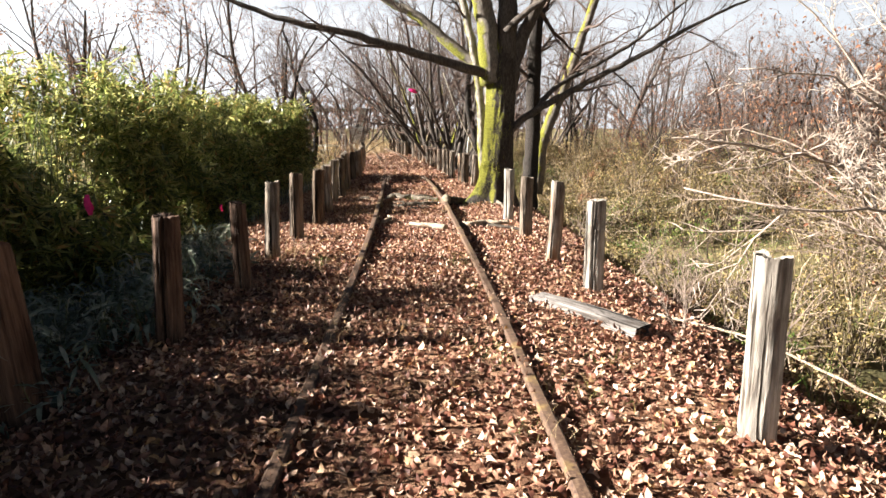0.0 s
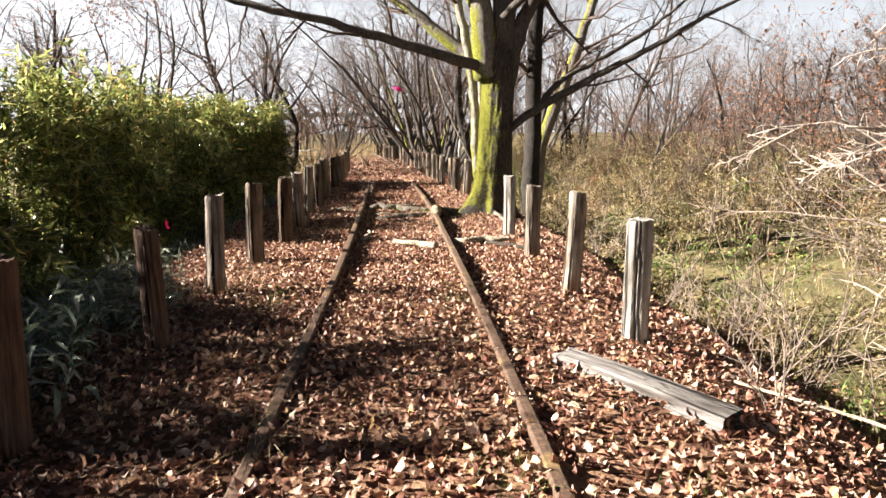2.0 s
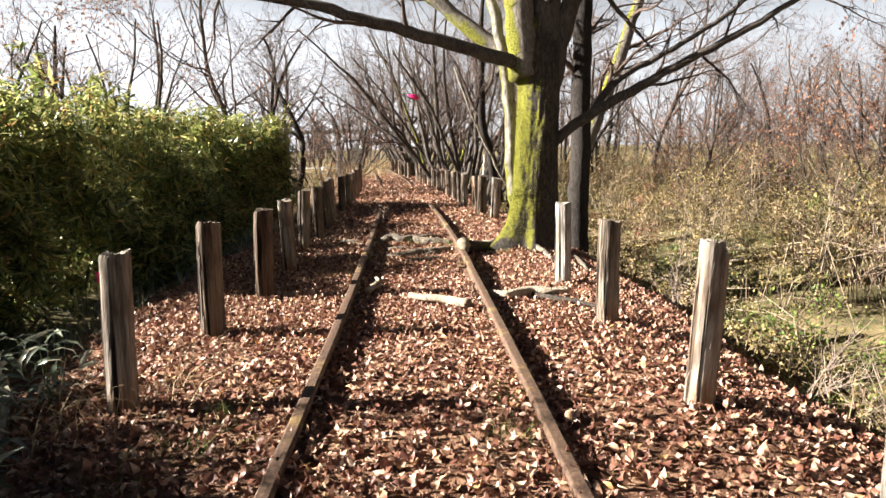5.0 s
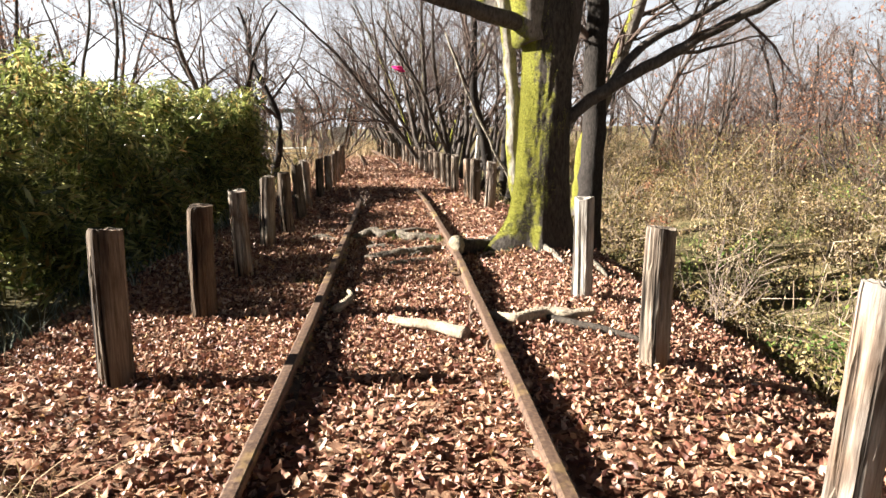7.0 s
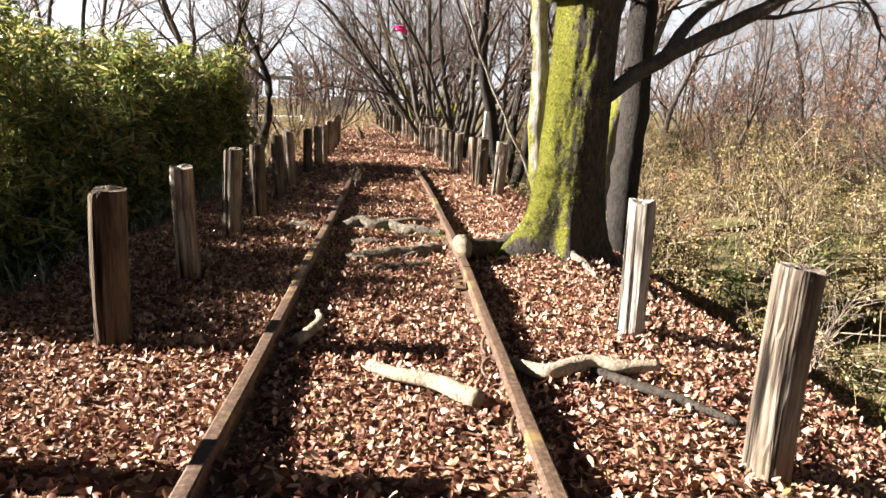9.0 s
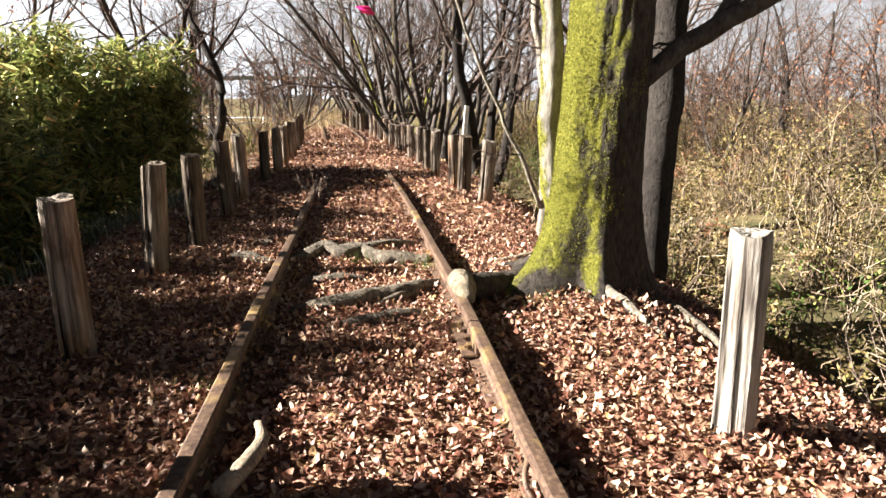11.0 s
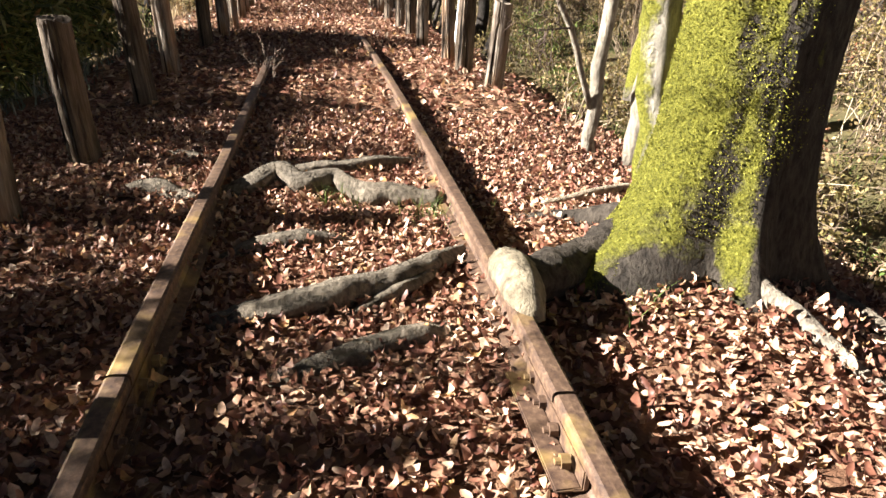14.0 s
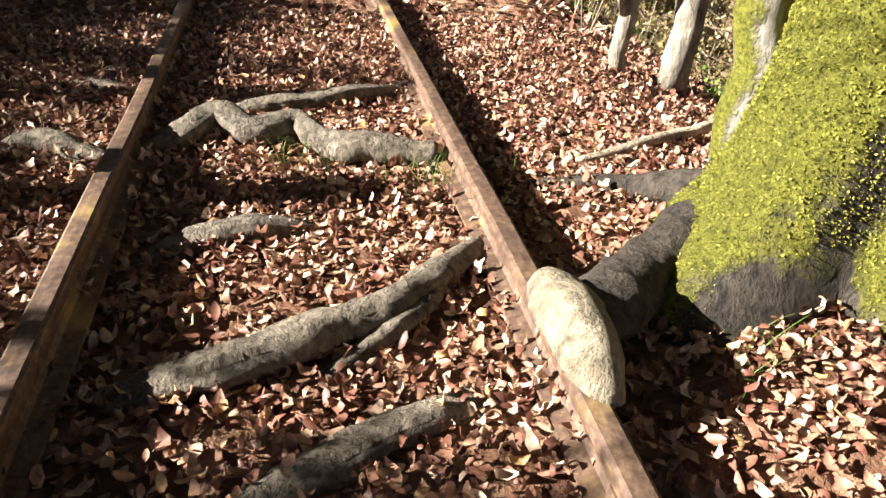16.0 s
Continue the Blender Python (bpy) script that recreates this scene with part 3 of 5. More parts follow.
def tree_kind(seed, height, radius, stems=1, spread=0.2, kids=(9, 9, 8), wander=None, trunk=limb_mat, leaves=0, lift=None):
    """A bare tree: its stems and a crown of limbs and twigs, with what is left of its leaves."""
    rng = np.random.default_rng(seed)
    spec = dict(SPEC, kids=kids)
    if wander:
        spec["wander"] = wander
    if lift:
        spec["lift"] = lift
    made, crown, tips = [], Geo(), []
    for s in range(stems):
        levels = [Geo() for _ in range(4)]
        a = 2 * math.pi * (s + rng.random() * 0.6) / stems
        tilt = spread * rng.uniform(0.5, 1.2) if stems > 1 else spread * 0.3
        off = 0.06 * stems if stems > 1 else 0.0
        grow(levels, (off * math.cos(a), off * math.sin(a), -0.2), (tilt * math.cos(a), tilt * math.sin(a), 1), height * rng.uniform(0.8, 1.1), radius * rng.uniform(0.7, 1.1), 0, rng, spec)
        made.append(("trunk" if stems == 1 else "stem", levels[0].mesh("trunk", trunk)))
        for lv in levels[1:]:
            crown.add(np.concatenate(lv.v), lv.f)
        tips.append(np.concatenate(levels[3].v))
    made.append(("crown", crown.mesh("crown", twig_mat)))
    if leaves:
        tips = np.concatenate(tips)
        pick = tips[rng.integers(0, len(tips), leaves)]
        v, f = scatter([small_leaf(0.55, -0.3, 0.5)], pick, rng.uniform(0.04, 0.08, leaves), rng.uniform(0, 6.283, leaves), rng.normal(-0.6, 0.5, leaves), rng.normal(0, 0.6, leaves), rng)
        made.append(("foliage", array_mesh("foliage", v, f, rust_leaf_mat)))
    return made


def place_tree(kind, x, y, yaw=0.0, size=1.0, label="bare grey-brown tree without leaves", lean=0.0, group="bare trees beside the track"):
    ob = empty("bare_tree", (0, 0, 0), label, "tree", group)
    for name, me in kind:
        part(name, me, ob)
    ob.matrix_world = pose(x, y, float(land(x, y)), 0, lean, yaw) @ Matrix.Scale(size, 4)
    return ob


def limb_with_twigs(parent, name, pts, r0, r1, mat, rng, shoots=6, shoot_len=0.9, label="", first=0.25, twigs=None):
    line = smooth_line(pts, 0.14)
    line = line + rng.normal(0, 0.008, line.shape)
    rad = np.linspace(r0, r1, len(line)) * (1 + 0.04 * rng.standard_normal(len(line)))
    g = Geo()
    g.tube(line, rad, 10)
    limb = part(name, g.mesh(name, mat), parent, label)
    levels = [Geo(), Geo(), Geo()]
    spec = dict(step=(0.16, 0.13, 0.1), wander=(0.13, 0.16, 0.18), lift=(0.02, 0.02, 0.01), taper=(0.8, 0.8, 0.7), sides=(5, 4, 3), kids=(7, 5), ratio=(0.5, 0.5), angle=(0.7, 0.8))
    spec["from"] = (0.12, 0.15)
    for k in range(shoots):
        i = int((first + (1 - first) * (k + rng.random()) / shoots) * (len(line) - 2))
        t = line[i + 1] - line[i]
        t /= np.linalg.norm(t)
        side = rng.normal(0, 1, 3) + np.array((0, 0, 0.3))
        side -= t * (side @ t)
        side /= np.linalg.norm(side)
        a = rng.uniform(0.5, 1.1)
        grow(levels, line[i], t * math.cos(a) + side * math.sin(a), shoot_len * rng.uniform(0.6, 1.4), max(rad[i] * 0.4, 0.006), 0, rng, spec)
    g = Geo()
    for lv in levels:
        if lv.v:
            g.add(np.concatenate(lv.v), lv.f)
    if g.v:
        tagged(part("twig_spray", g.mesh("twig_spray", twigs or twig_mat), limb), kind="stuff")
    return limb


def trunk_mesh():
    """The big trunk, with buttresses and a fluted, lumpy bark."""
    sides, rows = 84, 96
    rng = np.random.default_rng(5)
    buttress = [(-2.7, 0.36, 0.42), (-1.67, 0.2, 0.22), (-0.45, 0.14, 0.35), (2.75, 0.17, 0.4), (0.4, 0.16, 0.4), (1.6, 0.2, 0.4)]
    v = []
    for i in range(rows):
        s = i / (rows - 1)
        z = -0.15 + 3.0 * s
        zz = max(z, 0.0)
        for j in range(sides):
            a = 2 * math.pi * j / sides
            r = 0.262 + 0.012 * math.cos(2 * a + 0.6) - 0.012 * zz + 0.03 * max(0, zz - 1.9)
            for c, amp, w in buttress:
                da = (a - c + math.pi) % (2 * math.pi) - math.pi
                r += amp * math.exp(-(da / w) ** 2) * math.exp(-zz / 0.26) + 0.3 * max(0.0, amp - 0.2) * math.exp(-(da / w) ** 2) * math.exp(-zz / 0.9)
            r += 0.075 * math.exp(-zz / 0.28)
            p = Vector((math.cos(a), math.sin(a), 0))
            r *= 1 - 0.3 * float(step(2.25, 2.9, zz))
            r += 0.013 * noise.noise((p.x * 2, p.y * 2, z * 1.2)) + 0.012 * noise.noise((p.x * 7, p.y * 7, z * 4)) + 0.007 * noise.noise((p.x * 22, p.y * 22, z * 18))
            v.append((r * p.x + 0.035 * zz, r * p.y + 0.02 * zz, z))
    f = [(i * sides + j, i * sides + (j + 1) % sides, (i + 1) * sides + (j + 1) % sides, (i + 1) * sides + j) for i in range(rows - 1) for j in range(sides)]
    f.append(tuple((rows - 1) * sides + j for j in range(sides)))
    g = Geo()
    g.add(v, f)
    return g.mesh("trunk", trunk_mat)


TX, TY = 0.94, 11.38


def root(parent, name, pts, radii, rng, mat=root_mat, squash=0.75, lump=0.10, label="", ridges=0.10):
    """A root or a dead branch: lumpy, ridged along its length."""
    line = smooth_line(pts, 0.022)
    line = line + np.array([(0.012 * noise.noise((p[0] * 7, p[1] * 7, 3.1)), 0.012 * noise.noise((p[0] * 7, p[1] * 7, 9.7)), 0.008 * noise.noise((p[0] * 9, p[1] * 9, 5.3))) for p in line])
    rad = np.interp(np.linspace(0, 1, len(line)), np.linspace(0, 1, len(radii)), radii)
    sides = 20
    g = Geo()
    g.tube(line, rad, sides)
    v = g.v[0]
    centre = np.repeat(line, sides, axis=0)
    off = v - centre
    off[:, 2] *= squash
    seed = float(rng.uniform(0, 50))
    grow_by = []
    for i, p in enumerate(v):
        a, s = 2 * math.pi * (i % sides) / sides, (i // sides) * 0.022
        k = 1 + lump * noise.noise((p[0] * 8, p[1] * 8, p[2] * 8)) + lump * 0.8 * noise.noise((p[0] * 30, p[1] * 30, p[2] * 30))
        k += ridges * noise.noise((math.cos(a) * 2.6 + seed, math.sin(a) * 2.6, s * 2.2)) + ridges * 0.7 * noise.noise((math.cos(a) * 6 + seed, math.sin(a) * 6, s * 5))
        grow_by.append(k)
    g.v[0] = centre + off * np.array(grow_by)[:, None]
    me = g.mesh(name, mat)
    if parent is None:
        return new(name, me)
    ob = part(name, me, parent, label)
    ob.matrix_parent_inverse = parent.matrix_world.inverted()
    return ob


def build_main_tree():
    rng = np.random.default_rng(11)
    tree = empty("mossy_tree", (TX, TY, 0.0), "large mossy grey tree with bare spreading limbs beside the rail", "tree")
    bpy.context.view_layer.update()
    bole = trunk_mesh()
    trunk = part("trunk", bole, tree, "thick trunk covered in yellow-green moss")
    at, nrm = [], []
    for p in bole.polygons:
        c, n = p.center, p.normal
        # tufts end near the sun's terminator, so the far side is coloured as shade
        w = 3.2 * noise.fractal((c.x * 3.2, c.y * 3.2, c.z * 2.2 + 7), 1.0, 2.0, 4) - 2.6 * n.x + 0.1 * n.y - 0.15 * max(0, c.z - 1.2) - (1.3 + 2.2 * noise.noise((c.x * 6, c.y * 6, c.z * 6))) * max(0.0, 0.26 - c.z) / 0.2
        for k in range(int(np.clip(w * 9, 0, 11))):
            q = [bole.vertices[i].co for i in p.vertices]
            a, b = rng.random(2)
            at.append((q[0].lerp(q[1], a)).lerp(q[3].lerp(q[2], a), b))
            nrm.append(n)
    at, nrm = np.array(at), np.array(nrm)
    m = len(at)
    yaw = np.arctan2(-nrm[:, 0], nrm[:, 1]) + rng.normal(0, 0.5, m)
    v, f = scatter([small_leaf(0.7, 0.2, 0.5), small_leaf(0.5, -0.2, 0.6)], at, rng.uniform(0.005, 0.011, m), yaw, rng.normal(0.1, 0.7, m), rng.normal(0, 0.8, m), rng)
    tagged(part("moss", array_mesh("moss", v, f, moss_mat), trunk, "yellow-green moss tufts"), kind="stuff")
    off = np.array((TX, TY, 0.0))

    def limb(pts, r0, r1, mat=limb_mat, **kw):
        return limb_with_twigs(tree, "limb", np.array(pts) - off, r0, r1, mat, rng, **kw)
    limb([(0.72, 11.3, 2.28), (0.35, 11.1, 2.36), (-0.22, 11.0, 2.52), (-0.88, 10.9, 2.68), (-1.53, 10.8, 2.87), (-2.2, 10.7, 2.98), (-2.85, 10.7, 3.16), (-3.6, 10.7, 3.42), (-4.8, 10.6, 3.75)], 0.085, 0.018, shoots=9, shoot_len=1.1)
    limb([(0.78, 11.5, 2.35), (0.26, 11.7, 2.7), (-0.14, 11.8, 3.05), (-0.53, 11.9, 3.35), (-1.0, 12.0, 3.6), (-1.8, 12.0, 4.2), (-2.4, 12.0, 5.0)], 0.11, 0.03, limb_moss_mat, shoots=8, shoot_len=1.3)
    limb([(1.02, 11.35, 1.22), (1.45, 11.35, 1.55), (1.95, 11.3, 1.85), (2.6, 11.2, 2.2), (3.4, 11.2, 2.6), (4.3, 11.2, 3.1), (5.3, 11.2, 3.55)], 0.07, 0.016, shoots=9, shoot_len=1.1)
    limb([(1.6, 11.33, 1.63), (1.85, 11.5, 1.95), (2.2, 11.8, 2.2), (2.8, 11.9, 2.5), (3.6, 12.0, 3.0), (4.6, 12.0, 3.8)], 0.05, 0.014, shoots=8, shoot_len=1.0, first=0.3)
    limb([(0.82, 11.35, 2.1), (0.79, 11.36, 2.7), (0.74, 11.4, 3.15), (0.6, 11.4, 3.6), (0.3, 11.5, 4.6), (0.0, 11.6, 6.2), (-0.4, 11.8, 8.0)], 0.19, 0.05, limb_moss_mat, shoots=12, shoot_len=1.7, first=0.3)
    limb([(1.02, 11.4, 2.1), (1.1, 11.42, 3.0), (1.1, 11.5, 3.6), (1.2, 11.6, 5.0), (1.0, 11.8, 7.4)], 0.2, 0.05, limb_mat, shoots=12, shoot_len=1.8, first=0.3)
    limb([(1.12, 11.4, 1.9), (1.32, 11.4, 2.8), (1.5, 11.3, 3.2), (1.75, 11.3, 3.7), (2.4, 11.3, 5.0), (3.2, 11.2, 6.5)], 0.13, 0.04, limb_mat, shoots=10, shoot_len=1.5, first=0.3)
    limb([(1.05, 11.2, 2.95), (1.45, 11.0, 3.3), (1.95, 10.9, 3.55), (2.8, 10.8, 4.0), (3.8, 10.6, 4.7)], 0.06, 0.015, limb_mat, shoots=7, shoot_len=1.0, first=0.35)
    limb([(0.82, 11.66, 0.0), (0.74, 11.66, 0.5), (0.70, 11.65, 0.95), (0.68, 11.62, 1.4), (0.65, 11.58, 1.9), (0.56, 11.5, 2.5), (0.35, 11.5, 3.5), (0.1, 11.8, 5.0)], 0.08, 0.05, pale_moss_mat, shoots=6, shoot_len=1.2, first=0.55)
    # the roots that run from the trunk
    root(tree, "root", [(0.74, 11.5, 0.16), (0.52, 11.4, 0.07), (0.36, 11.28, 0.05), (0.22, 11.15, 0.08), (0.11, 11.04, 0.13), (0.07, 11.0, 0.12)], (0.15, 0.11, 0.095, 0.095, 0.10, 0.07), rng, dead_bark, 1.0, 0.2)
    root(tree, "root_end", [(0.045, 11.2, 0.10), (0.045, 11.12, 0.16), (0.055, 10.98, 0.17), (0.065, 10.88, 0.15), (0.07, 10.81, 0.10)], (0.04, 0.065, 0.078, 0.07, 0.04), rng, peeled_mat, 0.85, 0.1, "pale bulging root end grown over the rail")
    root(tree, "root", [(0.93, 11.38, 0.62), (0.9, 11.24, 0.28), (0.89, 11.08, 0.13), (0.94, 10.97, 0.09), (1.02, 10.84, 0.06), (1.03, 10.68, 0.045), (1.1, 10.48, 0.0)], (0.11, 0.085, 0.07, 0.048, 0.034, 0.024, 0.012), rng, root_moss_mat, 1.0, 0.15)
    root(tree, "root", [(1.1, 11.25, 0.14), (1.3, 11.2, 0.0), (1.4, 10.95, -0.04), (1.42, 10.6, -0.05), (1.42, 10.4, -0.09)], (0.09, 0.05, 0.035, 0.026, 0.015), rng, root_mat, 0.9)
    root(tree, "root", [(0.86, 11.42, 0.22), (0.62, 11.66, 0.1), (0.5, 11.78, 0.05), (0.32, 11.88, 0.0), (0.1, 11.95, -0.05)], (0.1, 0.08, 0.05, 0.04, 0.03), rng, dead_bark, 0.9)
    # surface roots between and beside the rails
    for pts, rad, sq, mat in (
        ([(0.0, 11.62, -0.04), (-0.10, 11.47, 0.015), (-0.22, 11.34, 0.03), (-0.42, 11.19, 0.03), (-0.70, 11.08, 0.02), (-0.97, 11.03, -0.03)], (0.03, 0.042, 0.05, 0.056, 0.052, 0.045), 0.85, root_mat),
        ([(-0.16, 11.42, -0.01), (-0.24, 11.26, 0.02), (-0.38, 11.13, 0.015), (-0.5, 11.06, -0.03)], (0.025, 0.032, 0.034, 0.02), 0.8, root_mat),
        ([(-1.2, 12.26, -0.03), (-1.04, 12.30, 0.02), (-0.92, 12.40, 0.06), (-0.78, 12.30, 0.035), (-0.62, 12.34, 0.05), (-0.5, 12.2, 0.02), (-0.3, 12.16, 0.02), (-0.1, 12.12, 0.0)], (0.04, 0.05, 0.055, 0.06, 0.05, 0.065, 0.06, 0.05), 0.9, root_mat),
        ([(-0.95, 12.6, -0.04), (-0.8, 12.62, 0.0), (-0.58, 12.65, 0.01), (-0.35, 12.74, 0.01), (-0.15, 12.85, -0.03)], (0.03, 0.042, 0.045, 0.04, 0.03), 0.8, root_mat),
        ([(-0.8, 10.66, -0.05), (-0.64, 10.73, -0.015), (-0.48, 10.81, 0.0), (-0.26, 10.90, -0.005), (-0.05, 11.0, -0.05)], (0.035, 0.045, 0.048, 0.042, 0.03), 0.75, root_mat),
        ([(-1.05, 11.55, -0.05), (-0.9, 11.62, -0.01), (-0.7, 11.67, 0.0), (-0.5, 11.7, -0.04)], (0.03, 0.05, 0.048, 0.03), 0.75, root_mat),
        ([(-1.75, 12.24, -0.05), (-1.6, 12.3, 0.0), (-1.48, 12.28, 0.01), (-1.28, 12.18, -0.03)], (0.03, 0.05, 0.055, 0.04), 0.8, root_mat),
        ([(-1.75, 12.97, -0.05), (-1.55, 12.93, -0.01), (-1.3, 12.86, -0.03)], (0.03, 0.04, 0.03), 0.7, root_mat),
        ([(-0.85, 14.0, -0.06), (-0.55, 14.1, -0.03), (-0.3, 14.25, -0.06)], (0.03, 0.035, 0.03), 0.7, root_mat),
    ):
        root(tree, "surface_root", [(x, y, z + 0.008) for x, y, z in pts], rad, rng, mat, sq, 0.22, "bare grey root lying across the track bed", 0.2)
    return tree


dead_bark = bark_mat("dark_root_bark", (0.014, 0.011, 0.009), (0.085, 0.07, 0.056), 9.0)
build_main_tree()


def single_tree(name, label, x, y, stems, mat, seed, group=""):
    """A tree of hand-laid stems: each is its points and two radii."""
    rng = np.random.default_rng(seed)
    ob = empty(name, (x, y, float(land(x, y))), label, "tree", group)
    for k, (pts, r0, r1, shoots, ln) in enumerate(stems):
        limb_with_twigs(ob, "trunk" if k == 0 else "stem", np.array(pts) - np.array(ob.location), r0, r1, mat, rng, shoots=shoots, shoot_len=ln, first=0.3)
    return ob


single_tree("straight_tree", "straight dark trunk close behind the mossy tree", 1.66, 12.2, [([(1.66, 12.2, -0.2), (1.66, 12.2, 0.4), (1.68, 12.2, 1.2), (1.68, 12.2, 2.3), (1.7, 12.2, 4.0), (1.6, 12.3, 7.0)], 0.15, 0.08, 12, 1.5)], dark_bark_mat, 21)
single_tree("leaning_tree", "leaning trunk with green moss behind the mossy tree", 2.3, 15.5, [([(2.28, 15.5, -0.2), (2.38, 15.5, 1.0), (2.68, 15.5, 1.85), (2.94, 15.5, 2.5), (3.22, 15.5, 3.4), (3.5, 15.5, 4.25), (4.1, 15.5, 6.0)], 0.15, 0.07, 10, 1.5)], limb_moss_mat, 22)
single_tree("slim_tree", "slim pale forked tree beside the mossy trunk", 1.03, 13.2, [([(1.03, 13.2, -0.1), (1.02, 13.2, 0.5), (1.05, 13.2, 1.0), (0.95, 13.2, 1.5), (0.85, 13.2, 2.4), (0.9, 13.3, 4.0)], 0.048, 0.025, 9, 0.9), ([(1.05, 13.2, 0.9), (1.16, 13.1, 1.3), (1.2, 13.1, 1.9), (1.3, 13.1, 3.5)], 0.04, 0.02, 6, 0.8), ([(1.0, 13.2, 0.25), (0.75, 13.0, 0.75), (0.45, 12.9, 1.3), (0.2, 12.8, 1.9), (0.0, 12.8, 2.4)], 0.022, 0.01, 6, 0.6)], pale_bark_mat, 23)
single_tree("slim_tree", "pale smooth trunk close behind the mossy tree", 1.3, 13.1, [([(1.3, 13.1, -0.1), (1.32, 13.1, 0.8), (1.36, 13.1, 2.0), (1.3, 13.2, 4.5)], 0.08, 0.05, 8, 1.2)], pale_bark_mat, 24)

multi_a = tree_kind(31, 7.5, 0.10, 10, 0.7, (6, 6, 5), lift=(0.008, 0.03, 0.02, 0.0))
multi_b = tree_kind(32, 7.0, 0.09, 8, 0.75, (6, 6, 5), leaves=250, lift=(0.008, 0.03, 0.02, 0.0))
multi_c = tree_kind(38, 7.0, 0.11, 6, 0.6, (6, 6, 5), trunk=limb_moss_mat, lift=(0.01, 0.03, 0.02, 0.0))
weeping = tree_kind(39, 6.5, 0.09, 2, 0.35, (9, 7, 6), leaves=1500, lift=(0.02, -0.03, -0.06, -0.06))
tall_a = tree_kind(33, 9.5, 0.12, 1, 0.2, (16, 9, 7))
tall_b = tree_kind(34, 8.5, 0.10, 2, 0.3, (11, 8, 6), leaves=400)
twisted = tree_kind(35, 6.0, 0.12, 2, 0.35, (8, 7, 6), (0.12, 0.2, 0.22, 0.2), dark_bark_mat)
dark_two = tree_kind(36, 6.5, 0.16, 3, 0.35, (8, 8, 6), None, dark_bark_mat)
bushy = tree_kind(37, 3.2, 0.035, 9, 0.9, (7, 5, 4), (0.12, 0.2, 0.2, 0.2), leaves=1100)

place_tree(dark_two, 1.5, 21.5, 60, 0.95, "dark bare tree with several stems behind the posts")
place_tree(twisted, -5.0, 22.5, 20, 1.0, "dark twisted bare tree behind the bamboo thicket")
place_tree(twisted, -5.3, 27.5, 200, 0.5, "small dark crooked bare tree beside the posts", 25)
for x, y, yaw, s, k in ((0.9, 24.2, 40, 0.75, multi_a), (-1.2, 35.2, 250, 1.05, multi_a), (0.35, 26.5, 0, 0.95, multi_a), (0.2, 29.5, 130, 1.0, multi_b), (-0.3, 33.0, 60, 1.0, multi_c), (-1.0, 37.0, 200, 1.0, multi_b), (-2.0, 42.0, 30, 1.05, multi_a), (-3.0, 48.0, 330, 1.1, multi_b), (-7.5, 52, 40, 1.0, tall_b), (-9.5, 60, 80, 1.0, tall_a), (-6.5, 57, 80, 0.8, multi_a)):
    place_tree(k, x, y, yaw, s, "bare many-stemmed tree arching over the track" if k in (multi_a, multi_b, multi_c) else "bare grey tree in the distance")
# (-9.5, 5.5) is an unseen tree, added to dapple the track with shade
FIELD = [(9.0, 32, 1.0), (13, 38, 1.0), (17, 33, 0.9), (12, 27, 0.7), (20, 42, 1.1), (6.5, 40, 1.0), (15, 24, 0.8), (23, 29, 0.9), (12.5, 18, 0.6), (17, 15, 0.8), (28, 24, 1.1), (9, 55, 1.1), (16, 58, 1.1), (34, 45, 1.2), (5.5, 28, 0.7),
         (-7, 26, 0.9), (-12, 27, 1.0), (-9, 34, 1.0), (-20, 36, 1.2), (-13, 42, 1.1), (-16, 18, 0.7), (-5.5, 40, 0.9), (-9.5, 5.5, 0.7), (-7.5, 31, 0.85), (-10.5, 22.5, 0.75), (21, 18, 0.9), (25, 36, 1.1), (6.5, 21, 0.55), (11, 20.5, 0.6), (13.5, 26, 0.75), (10, 44, 1.0), (15, 47, 1.0), (21, 52, 1.1), (7.5, 35, 0.9), (-6.8, 46, 1.0), (19, 25, 0.8)]
for i, (x, y, s) in enumerate(FIELD):
    k = (tall_a, tall_b, twisted, multi_b, dark_two)[(i * 3) % 5]
    place_tree(k, x, y, i * 67 % 360, s, "bare grey-brown tree standing in the brush", group="bare trees in the field")
for i, (x, y, s) in enumerate(((11.5, 17.5, 1.3), (13.8, 13.0, 1.4), (9.8, 19.0, 1.1), (16.5, 16.5, 1.5), (10.0, 25.0, 1.2), (7.5, 9.5, 1.0), (9.5, 12.5, 1.1), (12, 15, 1.2), (8.5, 15.5, 0.8), (14, 10.5, 1.2), (10.5, 7.5, 1.1), (15, 19, 1.2), (12.5, 22, 1.0), (18, 13, 1.3), (6.2, 19, 0.7), (7.5, 21.5, 0.8), (-6.3, 21, 0.7), (-4.6, 24.5, 0.8), (-4.9, 29.5, 0.9))):
    place_tree(bushy, x, y, i * 83 % 360, s, "reddish-brown leafless bush in the dry grass", group="bushes in the field")


for x, y, yaw, s in ((-8.6, 14.5, 20, 0.85), (-11.5, 18.0, 140, 1.0), (-7.6, 19.5, 260, 0.95), (-11.0, 12.5, 70, 0.8)):
    place_tree(weeping, x, y, yaw, s, "slender tree with drooping twigs and a few withered leaves", group="trees behind the bamboo")


